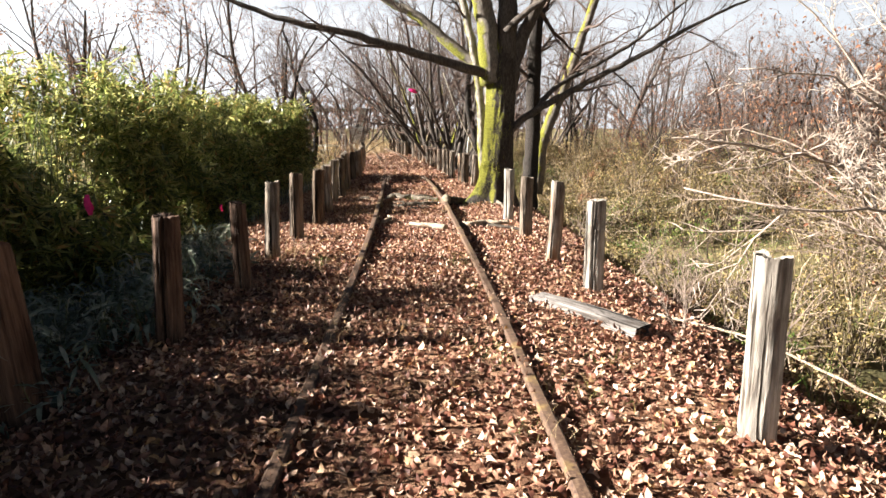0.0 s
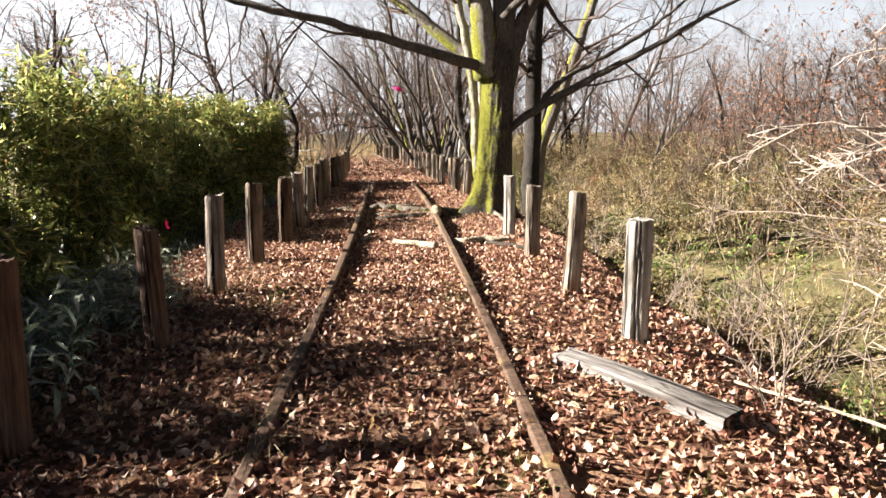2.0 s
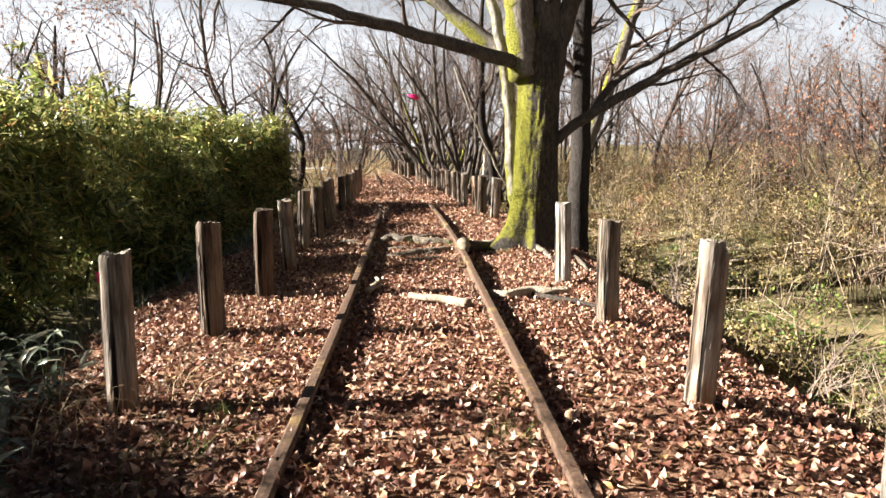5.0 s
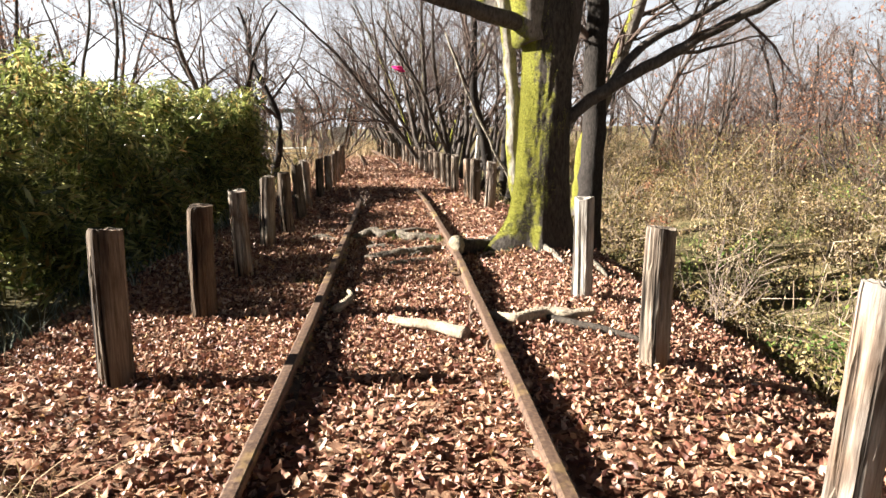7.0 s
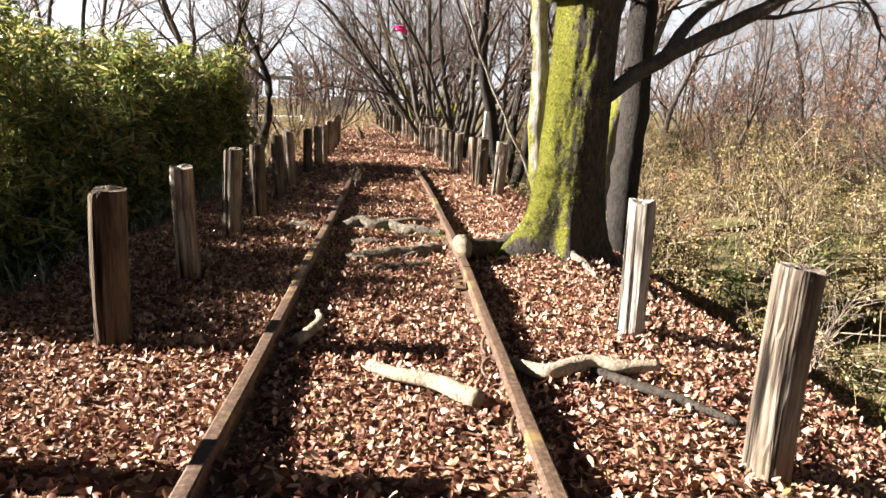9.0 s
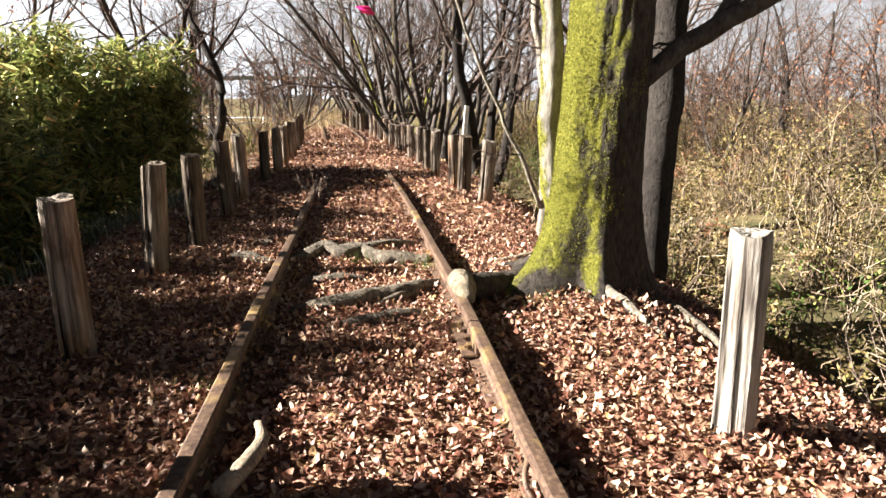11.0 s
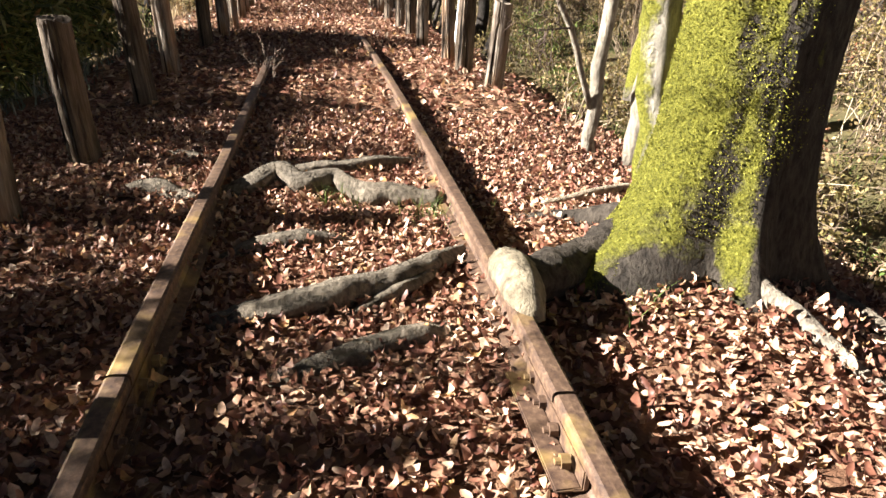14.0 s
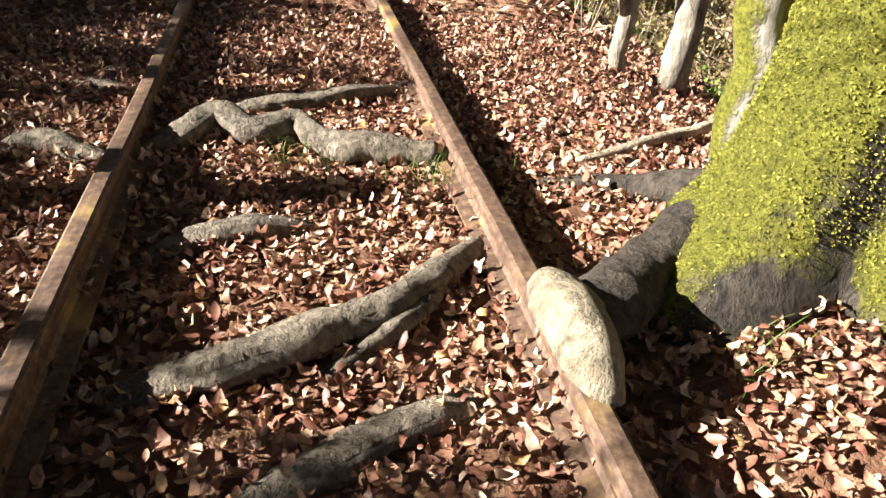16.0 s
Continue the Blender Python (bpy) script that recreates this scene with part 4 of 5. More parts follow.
def build_far_woods():
    """Far, low woods all round: many bare stems with twigs, as one mesh."""
    rng = np.random.default_rng(41)
    g = Geo()
    for k in range(520):
        a = rng.uniform(-1.5, 1.5)
        d = rng.uniform(62, 130)
        x, y = d * math.sin(a), d * math.cos(a)
        h = rng.uniform(3, 6.5)
        p = np.array((x, y, float(land(x, y)) - 0.1))
        g.tube([p, p + (0.2, 0, h * 0.5), p + (0.1, 0, h)], (0.12, 0.08, 0.02), 4, False)
        for _ in range(16):
            s = p + (0.1, 0, h * rng.uniform(0.2, 0.85))
            e = s + np.array((rng.normal(0, 1.1), rng.normal(0, 1.1), rng.uniform(0.5, 1.8)))
            g.tube([s, (s + e) / 2 + rng.normal(0, 0.15, 3), e], (0.06, 0.045, 0.02), 3, False)
    tagged(new("far_woods", g.mesh("far_woods", twig_mat)), "hazy line of bare winter woods far away", "woods", kind="stuff")


build_far_woods()


# ---- thicket, brush, grass ----


def build_bamboo():
    rng = np.random.default_rng(51)
    # plumes: leafy culm tops, high and low, with gaps between
    n = 1250
    y = rng.uniform(1.5, 19.5, n)
    depth = np.where(rng.random(n) < 0.62, rng.exponential(0.55, n), rng.uniform(0, 3.2, n))
    x = -4.1 + 0.35 * np.sin(y * 1.1) + 0.2 * np.sin(y * 2.7 + 1) - 0.6 * step(17.5, 19.5, y) - 0.3 * step(6, 4, y) - depth
    low = step(6.6, 7.2, y) * step(9.6, 9.2, y)
    top = 1.5 + 0.75 * step(0, 1.2, depth) - low * 0.95 * step(2.2, 0.4, depth) - 0.9 * step(11.3, 11.9, y) * step(17.0, 15.5, y) * step(2.0, 0.3, depth) + 0.2 * np.sin(x * 1.5 + y * 1.1) * np.sin(y * 1.3 + 2) + rng.normal(0, 0.27, n)
    top = top - 0.3 * step(10.5, 9.0, y) * step(6.0, 6.8, y)
    # tops out of view are raised to cast shade on the track bed
    hidden = step(0.0, 0.5, -x - 0.74 * y - 1.0) * step(9.0, 8.4, y)
    top = top + (0.35 - 0.25 * step(2.4, 2.7, y)) * hidden * rng.uniform(-0.3, 1.0, n) - 0.42 * step(5.6, 6.2, y) * step(9.4, 9.0, y) - 0.5 * step(3.0, 1.4, depth) * step(11.0, 11.5, y) * step(13.0, 12.5, y)
    # an unseen taller clump deeper in the thicket, added to shade the near track
    extra = 28
    x, y = np.concatenate([x, rng.uniform(-8.2, -6.4, extra)]), np.concatenate([y, rng.uniform(2.2, 5.4, extra)])
    top, depth = np.concatenate([top, rng.uniform(2.2, 3.7, extra)]), np.concatenate([depth, np.full(extra, 3.0)])
    per = 21
    X, Y, T, D = (np.repeat(a, per) for a in (x, y, top, depth))
    m = len(X)
    fall = rng.exponential(0.38, m)
    low_down = rng.random(m) < 0.42
    fall = np.where(low_down, rng.uniform(0, 1, m) * T, fall)
    fan = 0.10 + 0.10 * np.minimum(fall, 1.2)
    X, Y = X + rng.normal(0, 1, m) * fan, Y + rng.normal(0, 1, m) * fan
    z = land(X, Y) + T + 0.15 - fall
    keep = z > land(X, Y) + 0.05
    P = np.stack([X, Y, z], -1)[keep]
    k = 7
    yaw0 = rng.uniform(0, 6.283, len(P))
    place = np.repeat(P, k, axis=0) + rng.normal(0, 0.035, (len(P) * k, 3))
    m = len(place)
    yaw = np.repeat(yaw0, k) + rng.normal(0, 0.9, m)
    shapes = [(np.array([(0, 0, 0), (w, 0.4, c * 0.2 + 0.02), (0, 1, c), (-w, 0.4, c * 0.2)]), np.array([(0, 1, 2, 3)])) for w, c in ((0.085, -0.15), (0.1, -0.3), (0.08, 0.02))]
    v, f = scatter(shapes, place, rng.uniform(0.12, 0.25, m), yaw, rng.normal(-0.15, 0.55, m), rng.normal(0, 0.5, m), rng)
    ob = empty("bamboo_thicket", (0, 0, 0), "dense evergreen bamboo thicket with yellow-green tips", "bamboo thicket", kind="stuff")
    tagged(part("foliage", array_mesh("foliage", v, f, bamboo_mat), ob), kind="stuff")
    g = Geo()
    for i in range(700):
        y0 = rng.uniform(1.5, 19.3)
        x0 = -4.9 - rng.exponential(1.2) + 0.3 * math.sin(y0 * 1.1)
        z0 = float(land(x0, y0))
        h = rng.uniform(1.4, 2.3)
        d = rng.normal(0, 0.18, 2)
        g.tube([(x0, y0, z0 - 0.1), (x0 + d[0] * 0.4, y0 + d[1] * 0.4, z0 + h * 0.5), (x0 + d[0], y0 + d[1], z0 + h)], (0.011, 0.008, 0.003), 4, False)
    tagged(part("culm_stand", g.mesh("culm_stand", culm_mat), ob), kind="stuff")


build_bamboo()


def blade_shape(bend, width=0.03):
    """A grass blade of height 1, bending to +y."""
    ys, v = (0.0, 0.35, 0.7, 1.0), []
    for s in ys:
        w = width * (1 - s * 0.92) / 2
        v += [(-w, bend * s * s, s * (1 - 0.25 * bend * s)), (w, bend * s * s, s * (1 - 0.25 * bend * s))]
    return np.array(v), np.array([(0, 1, 3, 2), (2, 3, 5, 4), (4, 5, 7, 6)])


def tufts(name, label, category, centres, per, spread, height, mat, seed, width=0.03, bends=(0.2, 0.5, 0.8, 1.1)):
    rng = np.random.default_rng(seed)
    c = np.repeat(np.asarray(centres, float), per, axis=0)
    n = len(c)
    x, y = c[:, 0] + rng.normal(0, spread, n), c[:, 1] + rng.normal(0, spread, n)
    place = np.stack([x, y, land(x, y) - 0.01], -1)
    size = rng.uniform(0.5, 1.15, n) * height * np.repeat(rng.uniform(0.6, 1.3, len(centres)), per)
    v, f = scatter([blade_shape(b, width) for b in bends], place, size, rng.uniform(0, 6.283, n), rng.normal(0, 0.15, n), rng.normal(0, 0.15, n), rng)
    return tagged(new(name, array_mesh(name, v, f, mat)), label, category, kind="stuff")


def spots(seed, n, x0, x1, y0, y1, power=1.0):
    rng = np.random.default_rng(seed)
    return np.stack([x0 + (x1 - x0) * rng.random(n) ** power, rng.uniform(y0, y1, n)], -1)


def off_track(p, right, left):
    u = p[:, 0] - (-0.03 * p[:, 1] - 0.0017 * p[:, 1] * np.abs(p[:, 1]))
    return p[(u > right) | (u < -left)]


def build_dwarf_bamboo():
    """Low dwarf bamboo at the shaded verge: thin canes with broad drooping blades."""
    rng = np.random.default_rng(62)
    c = spots(61, 980, -5.2, -1.7, -1.0, 7.0)
    c = c[c[:, 0] < -1.78 - 0.15 * step(4.2, 3.4, c[:, 1]) - 0.5 * step(5.7, 6.6, c[:, 1]) + 0.12 * np.sin(c[:, 1] * 5)]
    ob = empty("dwarf_bamboo", (0, 0, 0), "dark blue-green dwarf bamboo with broad blades in the shade", "undergrowth", kind="stuff")
    canes, P = Geo(), []
    for x, y in c:
        z, h = float(land(x, y)), rng.uniform(0.12, 0.42)
        tip = np.array((x + rng.normal(0, 0.1), y + rng.normal(0, 0.1), z + h))
        canes.tube([(x, y, z - 0.03), tip], (0.003, 0.002), 3, False)
        n = int(rng.integers(9, 17))
        P.append(np.array((x, y, z)) + (tip - (x, y, z)) * rng.uniform(0.25, 1.05, n)[:, None] + rng.normal(0, 0.045, (n, 3)) * (1, 1, 0.5))
    P = np.concatenate(P)
    n = len(P)
    shapes = [leaf_shape(w, k, 0.35) for w, k in ((0.17, -0.5), (0.2, -0.8), (0.15, -0.2))]
    v, f = scatter(shapes, P, rng.uniform(0.09, 0.21, n), rng.uniform(0, 6.283, n), rng.normal(-0.1, 0.5, n), rng.normal(0, 0.4, n), rng)
    tagged(part("foliage", array_mesh("foliage", v, f, sasa_mat), ob), kind="stuff")
    tagged(part("cane_stand", canes.mesh("cane_stand", culm_mat), ob), kind="stuff")


build_dwarf_bamboo()
tufts("dwarf_bamboo_grass", "dark dwarf bamboo grass under the thicket", "undergrowth", spots(63, 150, -4.6, -3.0, 8.5, 20), 12, 0.13, 0.28, sasa_mat, 64, 0.05)
tufts("dry_grass", "tall straw-coloured dry grass among the brush", "grass", off_track(spots(65, 700, 2.2, 26, -2, 44, 1.6), 2.5, 99), 12, 0.2, 0.4, straw_mat, 66, 0.012, (0.1, 0.3, 0.5, 0.9))
tufts("green_grass", "low green grass on the ditch bank", "grass", off_track(spots(67, 620, 2.3, 8, -3, 26, 1.8), 2.6, 99), 22, 0.13, 0.22, grass_mat, 68, 0.025)
tufts("dry_grass", "dry grass on the far field", "grass", np.concatenate([spots(69, 500, -14, -3.5, 20, 60), spots(70, 500, 3, 40, 40, 90)]), 12, 0.35, 0.8, straw_mat, 71, 0.03)
tufts("grass_tuft", "small tuft of yellow-green grass among fallen leaves", "grass", [(0.27, 3.62), (0.32, 3.5), (0.62, 3.2), (0.75, 3.0), (1.2, 2.7), (0.25, 5.2), (0.2, 6.1), (0.15, 6.6), (-1.2, 10.0), (-1.17, 6.4), (-1.2, 6.0), (-1.4, 5.6), (-0.95, 9.2), (0.5, 11.0), (-0.18, 12.0), (-1.5, 12.45), (1.0, 3.5), (0.4, 2.6), (-0.6, 12.1), (-0.1, 11.9)], 40, 0.08, 0.12, grass_mat, 72, 0.035)


tufts("dry_grass", "flattened heap of pale dry grass beside a post", "grass", [(-2.1, 5.6), (-2.3, 6.3), (-2.45, 5.3), (-1.95, 6.1), (-2.2, 4.7), (-1.6, 6.7), (-2.6, 6.0)], 34, 0.16, 0.34, straw_mat, 73, 0.022, (0.9, 1.2, 1.5))
tufts("dry_grass", "clump of pale straw lying over the rail", "grass", [(-0.74, 3.74), (-0.68, 3.8), (0.42, 2.5), (0.47, 2.56), (0.5, 2.4)], 14, 0.05, 0.2, straw_mat, 74, 0.02, (1.0, 1.4, 1.6))


def spaced(seed, tries, gap, x0, x1, y0, y1):
    """Spots that keep a distance from one another, which grows with y."""
    rng = np.random.default_rng(seed)
    out = []
    for _ in range(tries):
        p = np.array((x0 + (x1 - x0) * rng.random() ** 1.4, rng.uniform(y0, y1)))
        g = gap * (1 + 0.025 * max(p[1], 0))
        if all((p[0] - q[0]) ** 2 + (p[1] - q[1]) ** 2 > g * g for q in out):
            out.append(p)
    return np.array(out)


def build_brush():
    """Heaped, tangled brush over the meadow: leafy sprays on bent stems, in patches of green, straw and red-brown."""
    rng = np.random.default_rng(81)
    heaps = off_track(spaced(85, 1900, 0.88, 2.2, 22, 0, 38), 2.95, 99)
    low = np.concatenate([off_track(spots(82, 760, 2.3, 16, -2, 34, 1.8), 2.65, 99), spots(83, 120, -12, -5, 20, 40), [(-3.6, 21.5), (-3.9, 23), (-4.2, 20.6), (-4.4, 25), (1.6, 15.2), (1.9, 16.5), (1.5, 18.2), (1.3, 20), (1.4, 14.2), (1.8, 13.4), (2.0, 14.6)]])
    stems = Geo()
    kinds = {brush_mat: [], grass_mat: [], rust_leaf_mat: [], straw_mat: []}
    for i, (x, y) in enumerate(np.concatenate([heaps, low])):
        z = float(land(x, y))
        big = i < len(heaps)
        u = x + 0.03 * y + 0.0017 * y * abs(y)
        grown = (0.62 + 0.55 * float(step(3.0, 5.0, u))) * (0.92 + 0.012 * max(y, 0))
        h = rng.uniform(0.45, 1.35) * grown if big else rng.uniform(0.25, 0.8) * grown
        r = rng.uniform(0.5, 0.95) * (1 + 0.015 * max(y, 0)) if big else rng.uniform(0.2, 0.5)
        patch = math.sin(x * 0.9 + 1.3 * math.sin(y * 0.5)) + rng.normal(0, 0.6)
        mat = grass_mat if patch > 1.2 else rust_leaf_mat if patch < -1.5 else straw_mat if -0.2 < patch < 0.2 else brush_mat
        for k in range(30 if big else 10):
            a, q = rng.uniform(0, 6.283), math.sqrt(rng.random())
            e = np.array((x + r * q * math.cos(a), y + r * q * math.sin(a), z + h * math.sqrt(max(0.05, 1.05 - q * q)) * rng.uniform(0.75, 1.15)))
            s = np.array((x + rng.normal(0, 0.15), y + rng.normal(0, 0.15), z - 0.05))
            mid = s + (e - s) * (0.35, 0.35, 0.7) + rng.normal(0, 0.06, 3)
            stems.tube([s, mid, e + (e - mid) * rng.uniform(0, 0.35)], (0.007, 0.0055, 0.0025), 3, False)
            n = int(rng.uniform(13, 30))
            f = rng.random(n)[:, None] ** 0.6
            kinds[mat if rng.random() < 0.8 else brush_mat].append(mid + (e - mid) * f + rng.normal(0, 0.055 if big else 0.04, (n, 3)))
    ob = empty("brush", (0, 0, 0), "tangled yellow-brown winter brush covering the meadow", "brush", kind="stuff")
    quad = (np.array([(0, 0, 0), (0.28, 0.5, 0.1), (0, 1, -0.1), (-0.28, 0.45, 0.12)]), np.array([(0, 1, 2, 3)]))
    for mat, places in kinds.items():
        P = np.concatenate(places)
        n = len(P)
        v, f = scatter([quad], P, rng.uniform(0.016, 0.044, n) * (1 + 0.018 * np.maximum(P[:, 1], 0)), rng.uniform(0, 6.283, n), rng.normal(0, 0.8, n), rng.normal(0, 0.8, n), rng)
        tagged(part("foliage", array_mesh("foliage", v, f, mat), ob), kind="stuff")
    tagged(part("stem_tangle", stems.mesh("stem_tangle", stalk_mat), ob), kind="stuff")


build_brush()


def build_arching_shrub():
    """The bare shrub by the ditch, whose long pale shoots arch towards the track."""
    rng = np.random.default_rng(91)
    ob = empty("arching_shrub", (5.6, 6.6, float(land(5.6, 6.6))), "bare shrub with long pale arching shoots and withered leaves", "shrub")
    base = np.array(ob.location)
    levels = [Geo(), Geo(), Geo()]
    spec = dict(step=(0.2, 0.16, 0.12), wander=(0.09, 0.14, 0.16), lift=(-0.035, -0.02, 0.0), taper=(0.8, 0.8, 0.7), sides=(6, 4, 3), kids=(9, 6), ratio=(0.42, 0.45), angle=(0.6, 0.7))
    spec["from"] = (0.25, 0.15)
    for k in range(15):
        a = rng.uniform(2.2, 4.0) if k < 11 else rng.uniform(-1.5, 1.5)
        s = np.array((rng.normal(0, 0.25), rng.normal(0, 0.3), 0.0))
        grow(levels, s, (math.cos(a), math.sin(a), rng.uniform(0.45, 1.3)), rng.uniform(1.6, 3.0), rng.uniform(0.012, 0.022), 0, rng, spec)
    for nm, g in zip(("stem", "branch_spray", "twig_spray"), levels):
        tagged(part(nm, g.mesh(nm, shoot_mat), ob), kind="stuff")
    tips = np.concatenate(levels[2].v)
    pick = tips[rng.integers(0, len(tips), 140)]
    n = len(pick)
    v, f = scatter([leaf_shape(0.5, -0.4, 0.5)], pick, rng.uniform(0.03, 0.06, n), rng.uniform(0, 6.283, n), rng.normal(-0.6, 0.5, n), rng.normal(0, 0.6, n), rng)
    part("foliage", array_mesh("foliage", v, f, rust_leaf_mat), ob)


build_arching_shrub()


def build_overhanging_shrub():
    """A bare shrub on the bank whose long pale branches reach over the posts."""
    rng = np.random.default_rng(97)
    foot = (4.1, 4.3, float(land(4.1, 4.3)))
    ob = empty("overhanging_shrub", foot, "bare shrub with long pale branches reaching out over the bank", "shrub")
    for pts, r0 in (
        ([(2.9, 3.55, 0.8), (2.2, 3.0, 0.98), (1.51, 2.75, 1.02), (1.14, 2.97, 1.1)], 0.016),
        ([(3.2, 4.0, 0.9), (2.3, 3.75, 1.15), (1.6, 3.35, 1.28), (1.1, 3.1, 1.32)], 0.018),
        ([(3.4, 4.3, 0.9), (2.6, 4.0, 1.3), (1.9, 3.6, 1.2), (1.45, 3.5, 1.12)], 0.014),
        ([(3.5, 4.4, 1.0), (2.9, 4.3, 1.5), (2.3, 4.1, 1.7), (1.8, 4.0, 1.72)], 0.016),
        ([(3.6, 4.6, 1.1), (3.1, 4.8, 1.7), (2.7, 4.9, 2.2), (2.2, 4.9, 2.5)], 0.016),
        ([(3.3, 4.9, 0.8), (2.9, 5.2, 1.2), (2.5, 5.4, 1.35), (2.0, 5.5, 1.3)], 0.012),
        ([(3.9, 4.9, 1.2), (3.7, 5.4, 2.0), (3.4, 5.8, 2.7)], 0.016),
    ):
        limb_with_twigs(ob, "branch", np.array([foot] + pts) - np.array(foot), r0, 0.004, pale_shoot_mat, rng, shoots=6, shoot_len=0.42, first=0.35, twigs=pale_shoot_mat)


build_overhanging_shrub()


# ---- fallen leaves ----


def build_litter():
    rng = np.random.default_rng(101)
    shapes, ovals = [], []
    for k in range(12):
        v, f = leaf_shape(rng.uniform(0.42, 0.64), rng.uniform(-1.2, 1.2), rng.uniform(-0.7, 1.1))
        v = v + rng.normal(0, 0.018, v.shape) * np.array((1, 0.5, 1.6))
        shapes.append((v, f))
        v, f = oval_leaf(rng.uniform(0.42, 0.62), rng.uniform(-1.2, 1.2), rng.uniform(-0.7, 1.1))
        ovals.append((v + rng.normal(0, 0.014, v.shape) * np.array((1, 0.5, 1.6)), f))

    def sheet(name, label, n, x0, x1, y0, y1, lo, hi, reach, big=1.0):
        y = rng.uniform(y0, y1, n)
        u = rng.uniform(x0, x1, n)
        x = u + (-0.03 * y - 0.0017 * y * np.abs(y))
        thin = rng.random(n) < 1 - 0.85 * step(reach[0], reach[0] + 0.9, u) - 0.9 * step(reach[1], reach[1] + 0.9, -u)
        x, y = x[thin], y[thin]
        m = len(x)
        z = land(x, y) + rng.uniform(lo, hi, m)
        flat = rng.random(m) < 0.65
        pitch = np.where(flat, rng.normal(0, 0.3, m), rng.normal(0, 0.75, m))
        v, f = scatter(shapes, np.stack([x, y, z], -1), big * rng.uniform(0.031, 0.066, m), rng.uniform(0, 6.283, m), pitch, np.where(flat, rng.normal(0, 0.35, m), rng.normal(0, 0.8, m)), rng)
        tagged(new(name, array_mesh(name, v, f, litter_mat)), label, "fallen leaves", kind="stuff")
    sheet("fallen_leaves", "thick carpet of dry brown fallen leaves", 44000, -2.9, 3.5, 0.6, 8.0, 0.0, 0.03, (2.6, 1.75))
    shapes = ovals
    sheet("fallen_leaves", "thick carpet of dry reddish-brown fallen leaves by the mossy tree", 74000, -2.6, 3.4, 8.0, 14.0, 0.0, 0.034, (2.5, 2.0), 0.78)
    shapes = [small_leaf(w, c, 0.5) for w, c in ((0.6, -0.3), (0.5, 0.4), (0.7, 0.1))]
    sheet("fallen_leaves", "carpet of dry brown fallen leaves along the bend", 36000, -2.4, 2.4, 14.0, 36.0, 0.0, 0.04, (1.6, 1.5), 1.35)


build_litter()


# ---- log, sticks and small things ----


def build_log():
    rng = np.random.default_rng(111)
    ob = new("fallen_log", post_mesh(402, 0.82, 0.078, 0.6, 0.035, log_mat))
    ob.matrix_world = pose(1.17, 4.2, 0.055, 0, 0, 213.4) @ pose(0, 0, 0, 90.5, 0, 0) @ Matrix.Diagonal((0.98, 0.6, 1.0, 1.0))
    tagged(ob, "pale weathered split post lying in the leaves", "log")
    for pts, rad, mat, label in (
        ([(-0.46, 8.82, 0.06), (-0.28, 8.72, 0.05), (-0.12, 8.66, 0.05), (0.03, 8.5, 0.05)], (0.028, 0.034, 0.04, 0.042), dead_wood_mat, "short pale dead branch lying between the rails"),
        ([(0.2, 8.95, 0.04), (0.38, 8.82, 0.05), (0.59, 8.93, 0.06), (0.74, 8.89, 0.06), (0.92, 8.9, 0.06)], (0.03, 0.036, 0.04, 0.034, 0.03), dead_wood_mat, "crooked grey dead branch lying beside the rail"),
        ([(0.6, 8.9, 0.03), (0.82, 8.7, 0.03), (0.97, 8.55, 0.03), (1.1, 8.42, 0.02)], (0.02, 0.024, 0.022, 0.014), dead_bark, "long dark dead branch lying in the leaves"),
        ([(-0.87, 9.17, 0.02), (-0.81, 9.32, 0.04), (-0.79, 9.42, 0.06), (-0.83, 9.52, 0.07)], (0.032, 0.034, 0.026, 0.015), dead_wood_mat, "short grey broken branch against the rail"),
        ([(1.15, 12.25, 0.06), (0.9, 12.15, 0.07), (0.65, 12.05, 0.07), (0.4, 11.98, 0.05)], (0.02, 0.022, 0.02, 0.012), dead_wood_mat, "dead branch lying at the foot of the mossy tree"),
        ([(1.6, 4.6, 0.0), (2.0, 4.0, 0.02), (2.4, 3.4, -0.1), (2.9, 2.7, -0.3)], (0.009, 0.009, 0.008, 0.006), dead_wood_mat, "long pale straw stalk lying on the bank"),
    ):
        tagged(root(None, "dead_branch", pts, rad, rng, mat, 0.95, 0.08), label, "branch")


build_log()


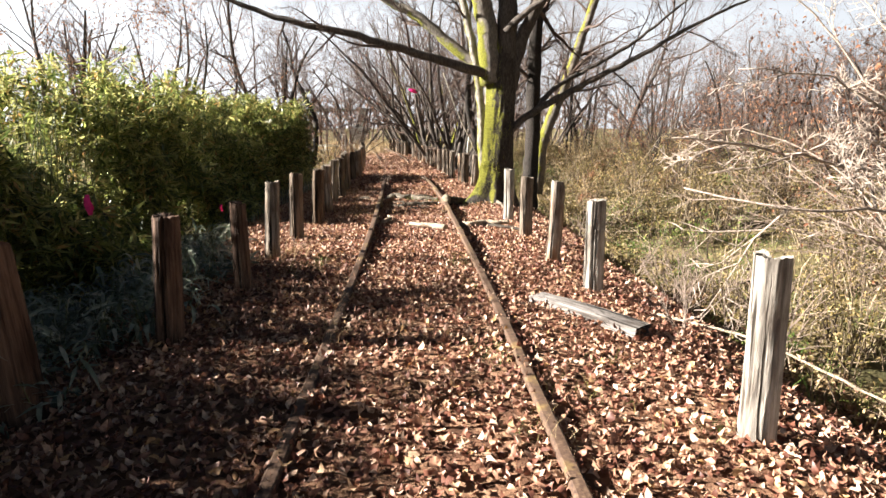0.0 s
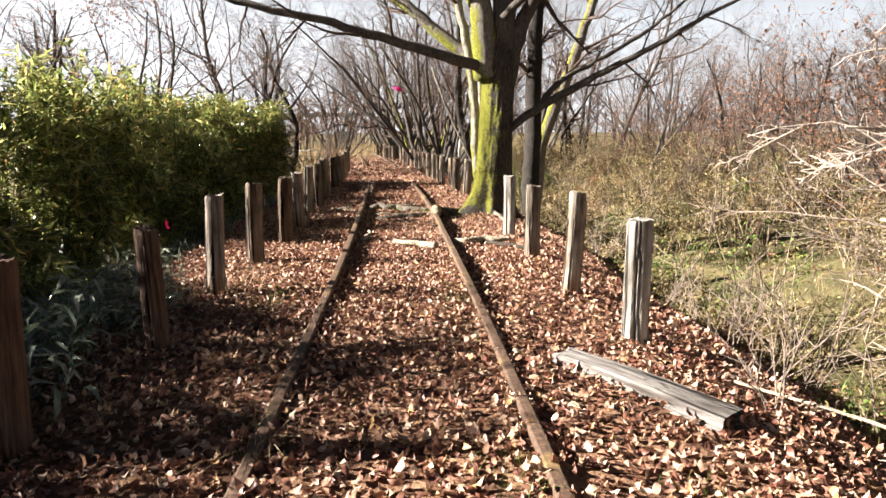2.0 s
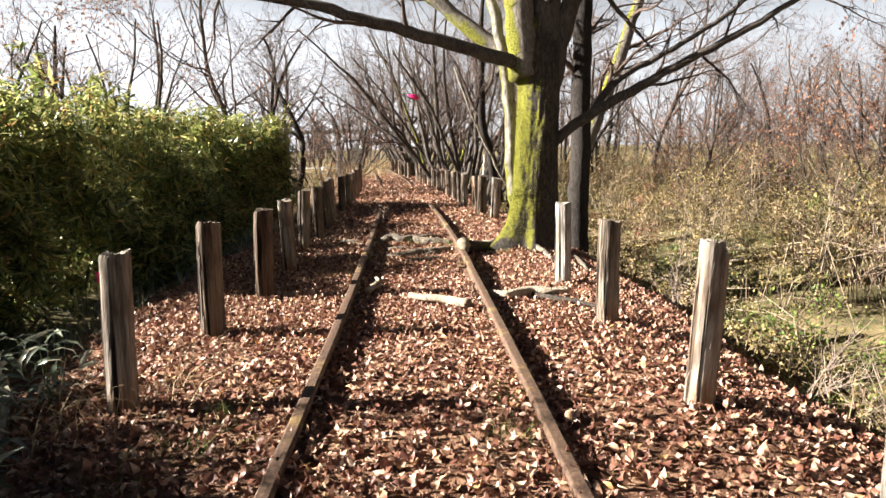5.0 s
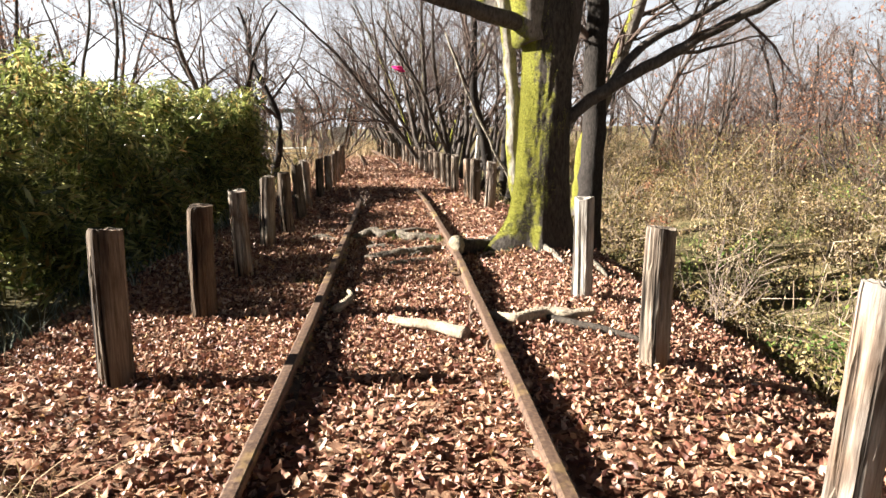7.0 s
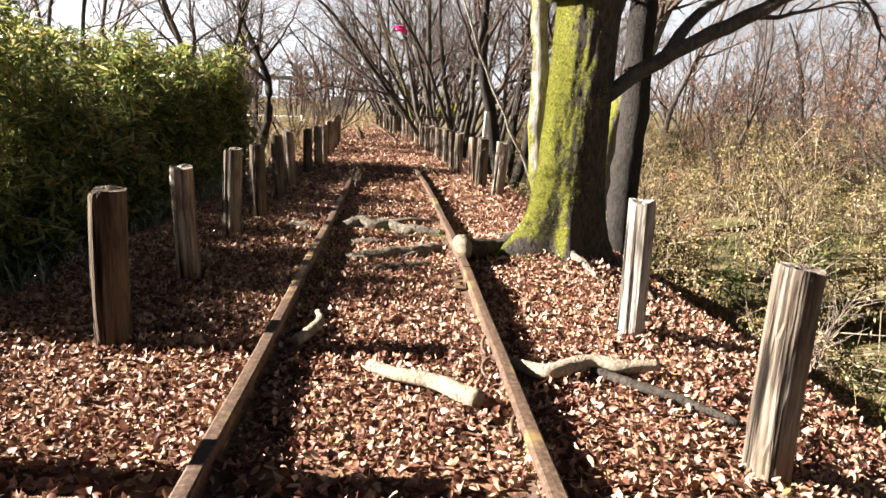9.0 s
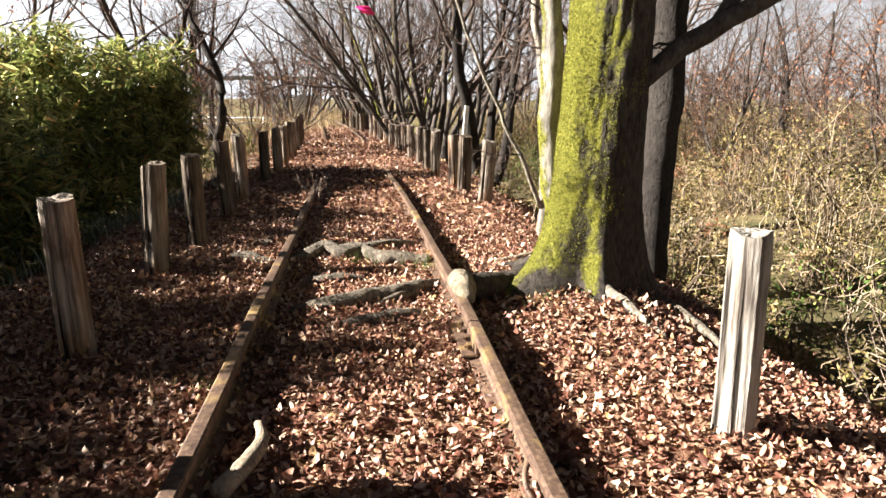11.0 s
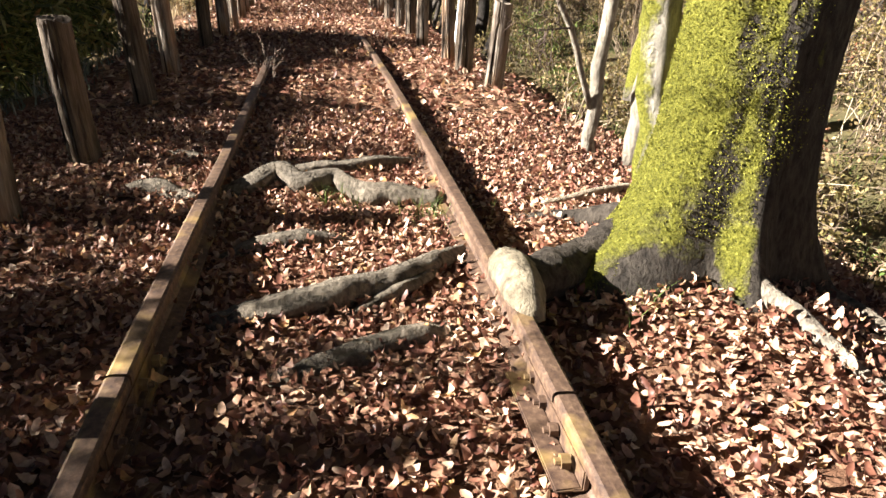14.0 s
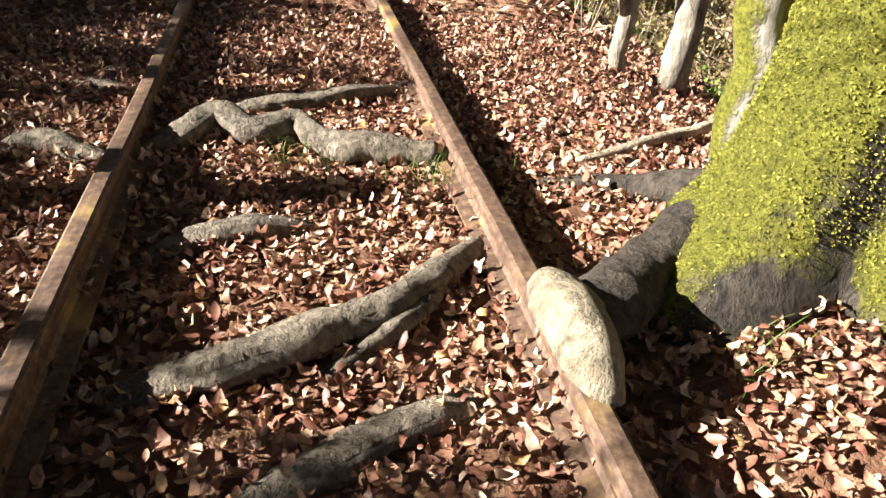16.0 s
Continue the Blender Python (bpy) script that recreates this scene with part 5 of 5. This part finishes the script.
def build_weeds():
    """Dead branching weeds with pale stalks on the bank."""
    spec = dict(step=(0.1, 0.08), wander=(0.07, 0.1), lift=(0.0, 0.0), taper=(0.7, 0.7), sides=(5, 3), kids=(8,), ratio=(0.5,), angle=(0.6,))
    spec["from"] = (0.3,)
    for i, (x, y, h) in enumerate(((1.72, 4.35, 0.6), (2.15, 5.2, 0.7), (2.3, 6.0, 0.8), (2.5, 6.9, 0.7), (1.9, 3.5, 0.35), (2.35, 7.8, 0.6), (2.5, 4.6, 0.8), (2.1, 9.6, 0.6), (2.4, 10.4, 0.9), (2.6, 5.6, 0.9), (-1.8, 7.4, 0.16), (-1.35, 15.2, 0.45))):
        rng = np.random.default_rng(300 + i)
        levels = [Geo(), Geo()]
        for k in range(5 if h > 0.4 else 1):
            grow(levels, (rng.normal(0, 0.04), rng.normal(0, 0.04), -0.03), (rng.normal(0, 0.45), rng.normal(0, 0.45), 1), h * rng.uniform(0.6, 1.2), 0.006, 0, rng, spec)
        g = Geo()
        for lv in levels:
            g.add(np.concatenate(lv.v), lv.f)
        ob = new("dead_weed", g.mesh("dead_weed", shoot_mat))
        ob.location = (x, y, float(land(x, y)))
        tagged(ob, "dead pale branching weed stalks standing on the bank", "weed", "dead weeds", "stuff")


build_weeds()


def build_ribbons():
    for place, size, label in (((-3.6, 6.45, 0.52), (0.07, 0.02, 0.16), "pink marking tape tied to a bamboo stem"), ((-0.72, 15.0, 2.16), (0.16, 0.03, 0.07), "pink marking tape hanging from a twig"), ((-3.0, 8.6, 0.25), (0.03, 0.02, 0.09), "pink marking tape in the shaded undergrowth")):
        g = Geo()
        rng = np.random.default_rng(int(place[1] * 10))
        w, d, h = size
        for k in range(3):
            o = rng.normal(0, 0.3, 3) * np.array((w, d, h)) * 0.4
            line = [(o[0] + w * 0.3 * math.sin(3 * s + k), o[1] + d * math.cos(4 * s + k), o[2] + h * s) for s in np.linspace(0, 1, 7)]
            left = [(x - w * 0.3, y, z) for x, y, z in line]
            right = [(x + w * 0.3, y + d * 0.5, z) for x, y, z in line]
            g.add(left + right, [(i, i + 1, i + 8, i + 7) for i in range(6)])
        ob = new("marking_tape", g.mesh("marking_tape", pink_mat))
        ob.location = place
        tagged(ob, label, "marking tape")


build_ribbons()


def build_far_things():
    box = empty("utility_cabinet", (-6.1, 46.0, float(land(-6.1, 46))), "pale grey metal cabinet on legs beyond the track", "cabinet")
    g = Geo()
    box_geo(g, (0, 0, 0.85), (1.05, 0.5, 1.1), 0, 0.02)
    part("body", g.mesh("body", box_mat, False), box)
    g = Geo()
    box_geo(g, (0, 0, 1.43), (1.15, 0.6, 0.05), 0, 0.01)
    part("cap", g.mesh("cap", box_mat, False), box)
    for x in (-0.26, 0.26):
        g = Geo()
        box_geo(g, (x, -0.262, 0.85), (0.48, 0.02, 1.0), 0, 0.005)
        part("door", g.mesh("door", box_mat, False), box)
    for x in (-0.45, 0.45):
        g = Geo()
        box_geo(g, (x, 0, 0.14), (0.08, 0.4, 0.34), 0, 0.01)
        part("leg", g.mesh("leg", box_mat, False), box)
    bridge = empty("embankment_wall", (-24, 120, 0), "long pale grey-green concrete wall far across the field", "wall")
    g = Geo()
    box_geo(g, (0, 0, 4.4), (22, 1.0, 0.7), 0, 0.05)
    part("parapet", g.mesh("parapet", green_wall_mat, False), bridge)
    for k in range(3):
        g = Geo()
        box_geo(g, (-9 + 9 * k, 0.2, 2.0), (1.2, 0.9, 4.2), 0, 0.05)
        part("pier", g.mesh("pier", green_wall_mat, False), bridge)
    for x, y, h, lean in ((0.62, 17.45, 1.25, 4), (-3.9, 26.0, 1.5, -2), (-4.7, 30.0, 1.2, 3)):
        g = Geo()
        box_geo(g, (0, 0, h / 2 - 0.1), (0.07, 0.05, h + 0.2), 0.2, 0.008)
        ob = new("white_stake", g.mesh("white_stake", white_post_mat, False))
        ob.matrix_world = pose(x, y, float(land(x, y)), 0, lean, 0)
        tagged(ob, "thin pale wooden stake standing among the posts", "stake", "pale stakes")
    rail = empty("wooden_fence", (-9, 44, float(land(-9, 44))), "low pale wooden rail fence by the far path", "fence")
    for k in range(4):
        g = Geo()
        g.tube([(-3 + 2 * k, 0, -0.2), (-3 + 2 * k, 0, 0.75)], (0.06, 0.055), 8)
        part("post", g.mesh("post", white_post_mat), rail)
    for z in (0.35, 0.65):
        g = Geo()
        g.tube([(-3.2, 0.02, z), (3.2, 0.02, z)], (0.045, 0.045), 8)
        part("rail", g.mesh("rail", white_post_mat), rail)


build_far_things()
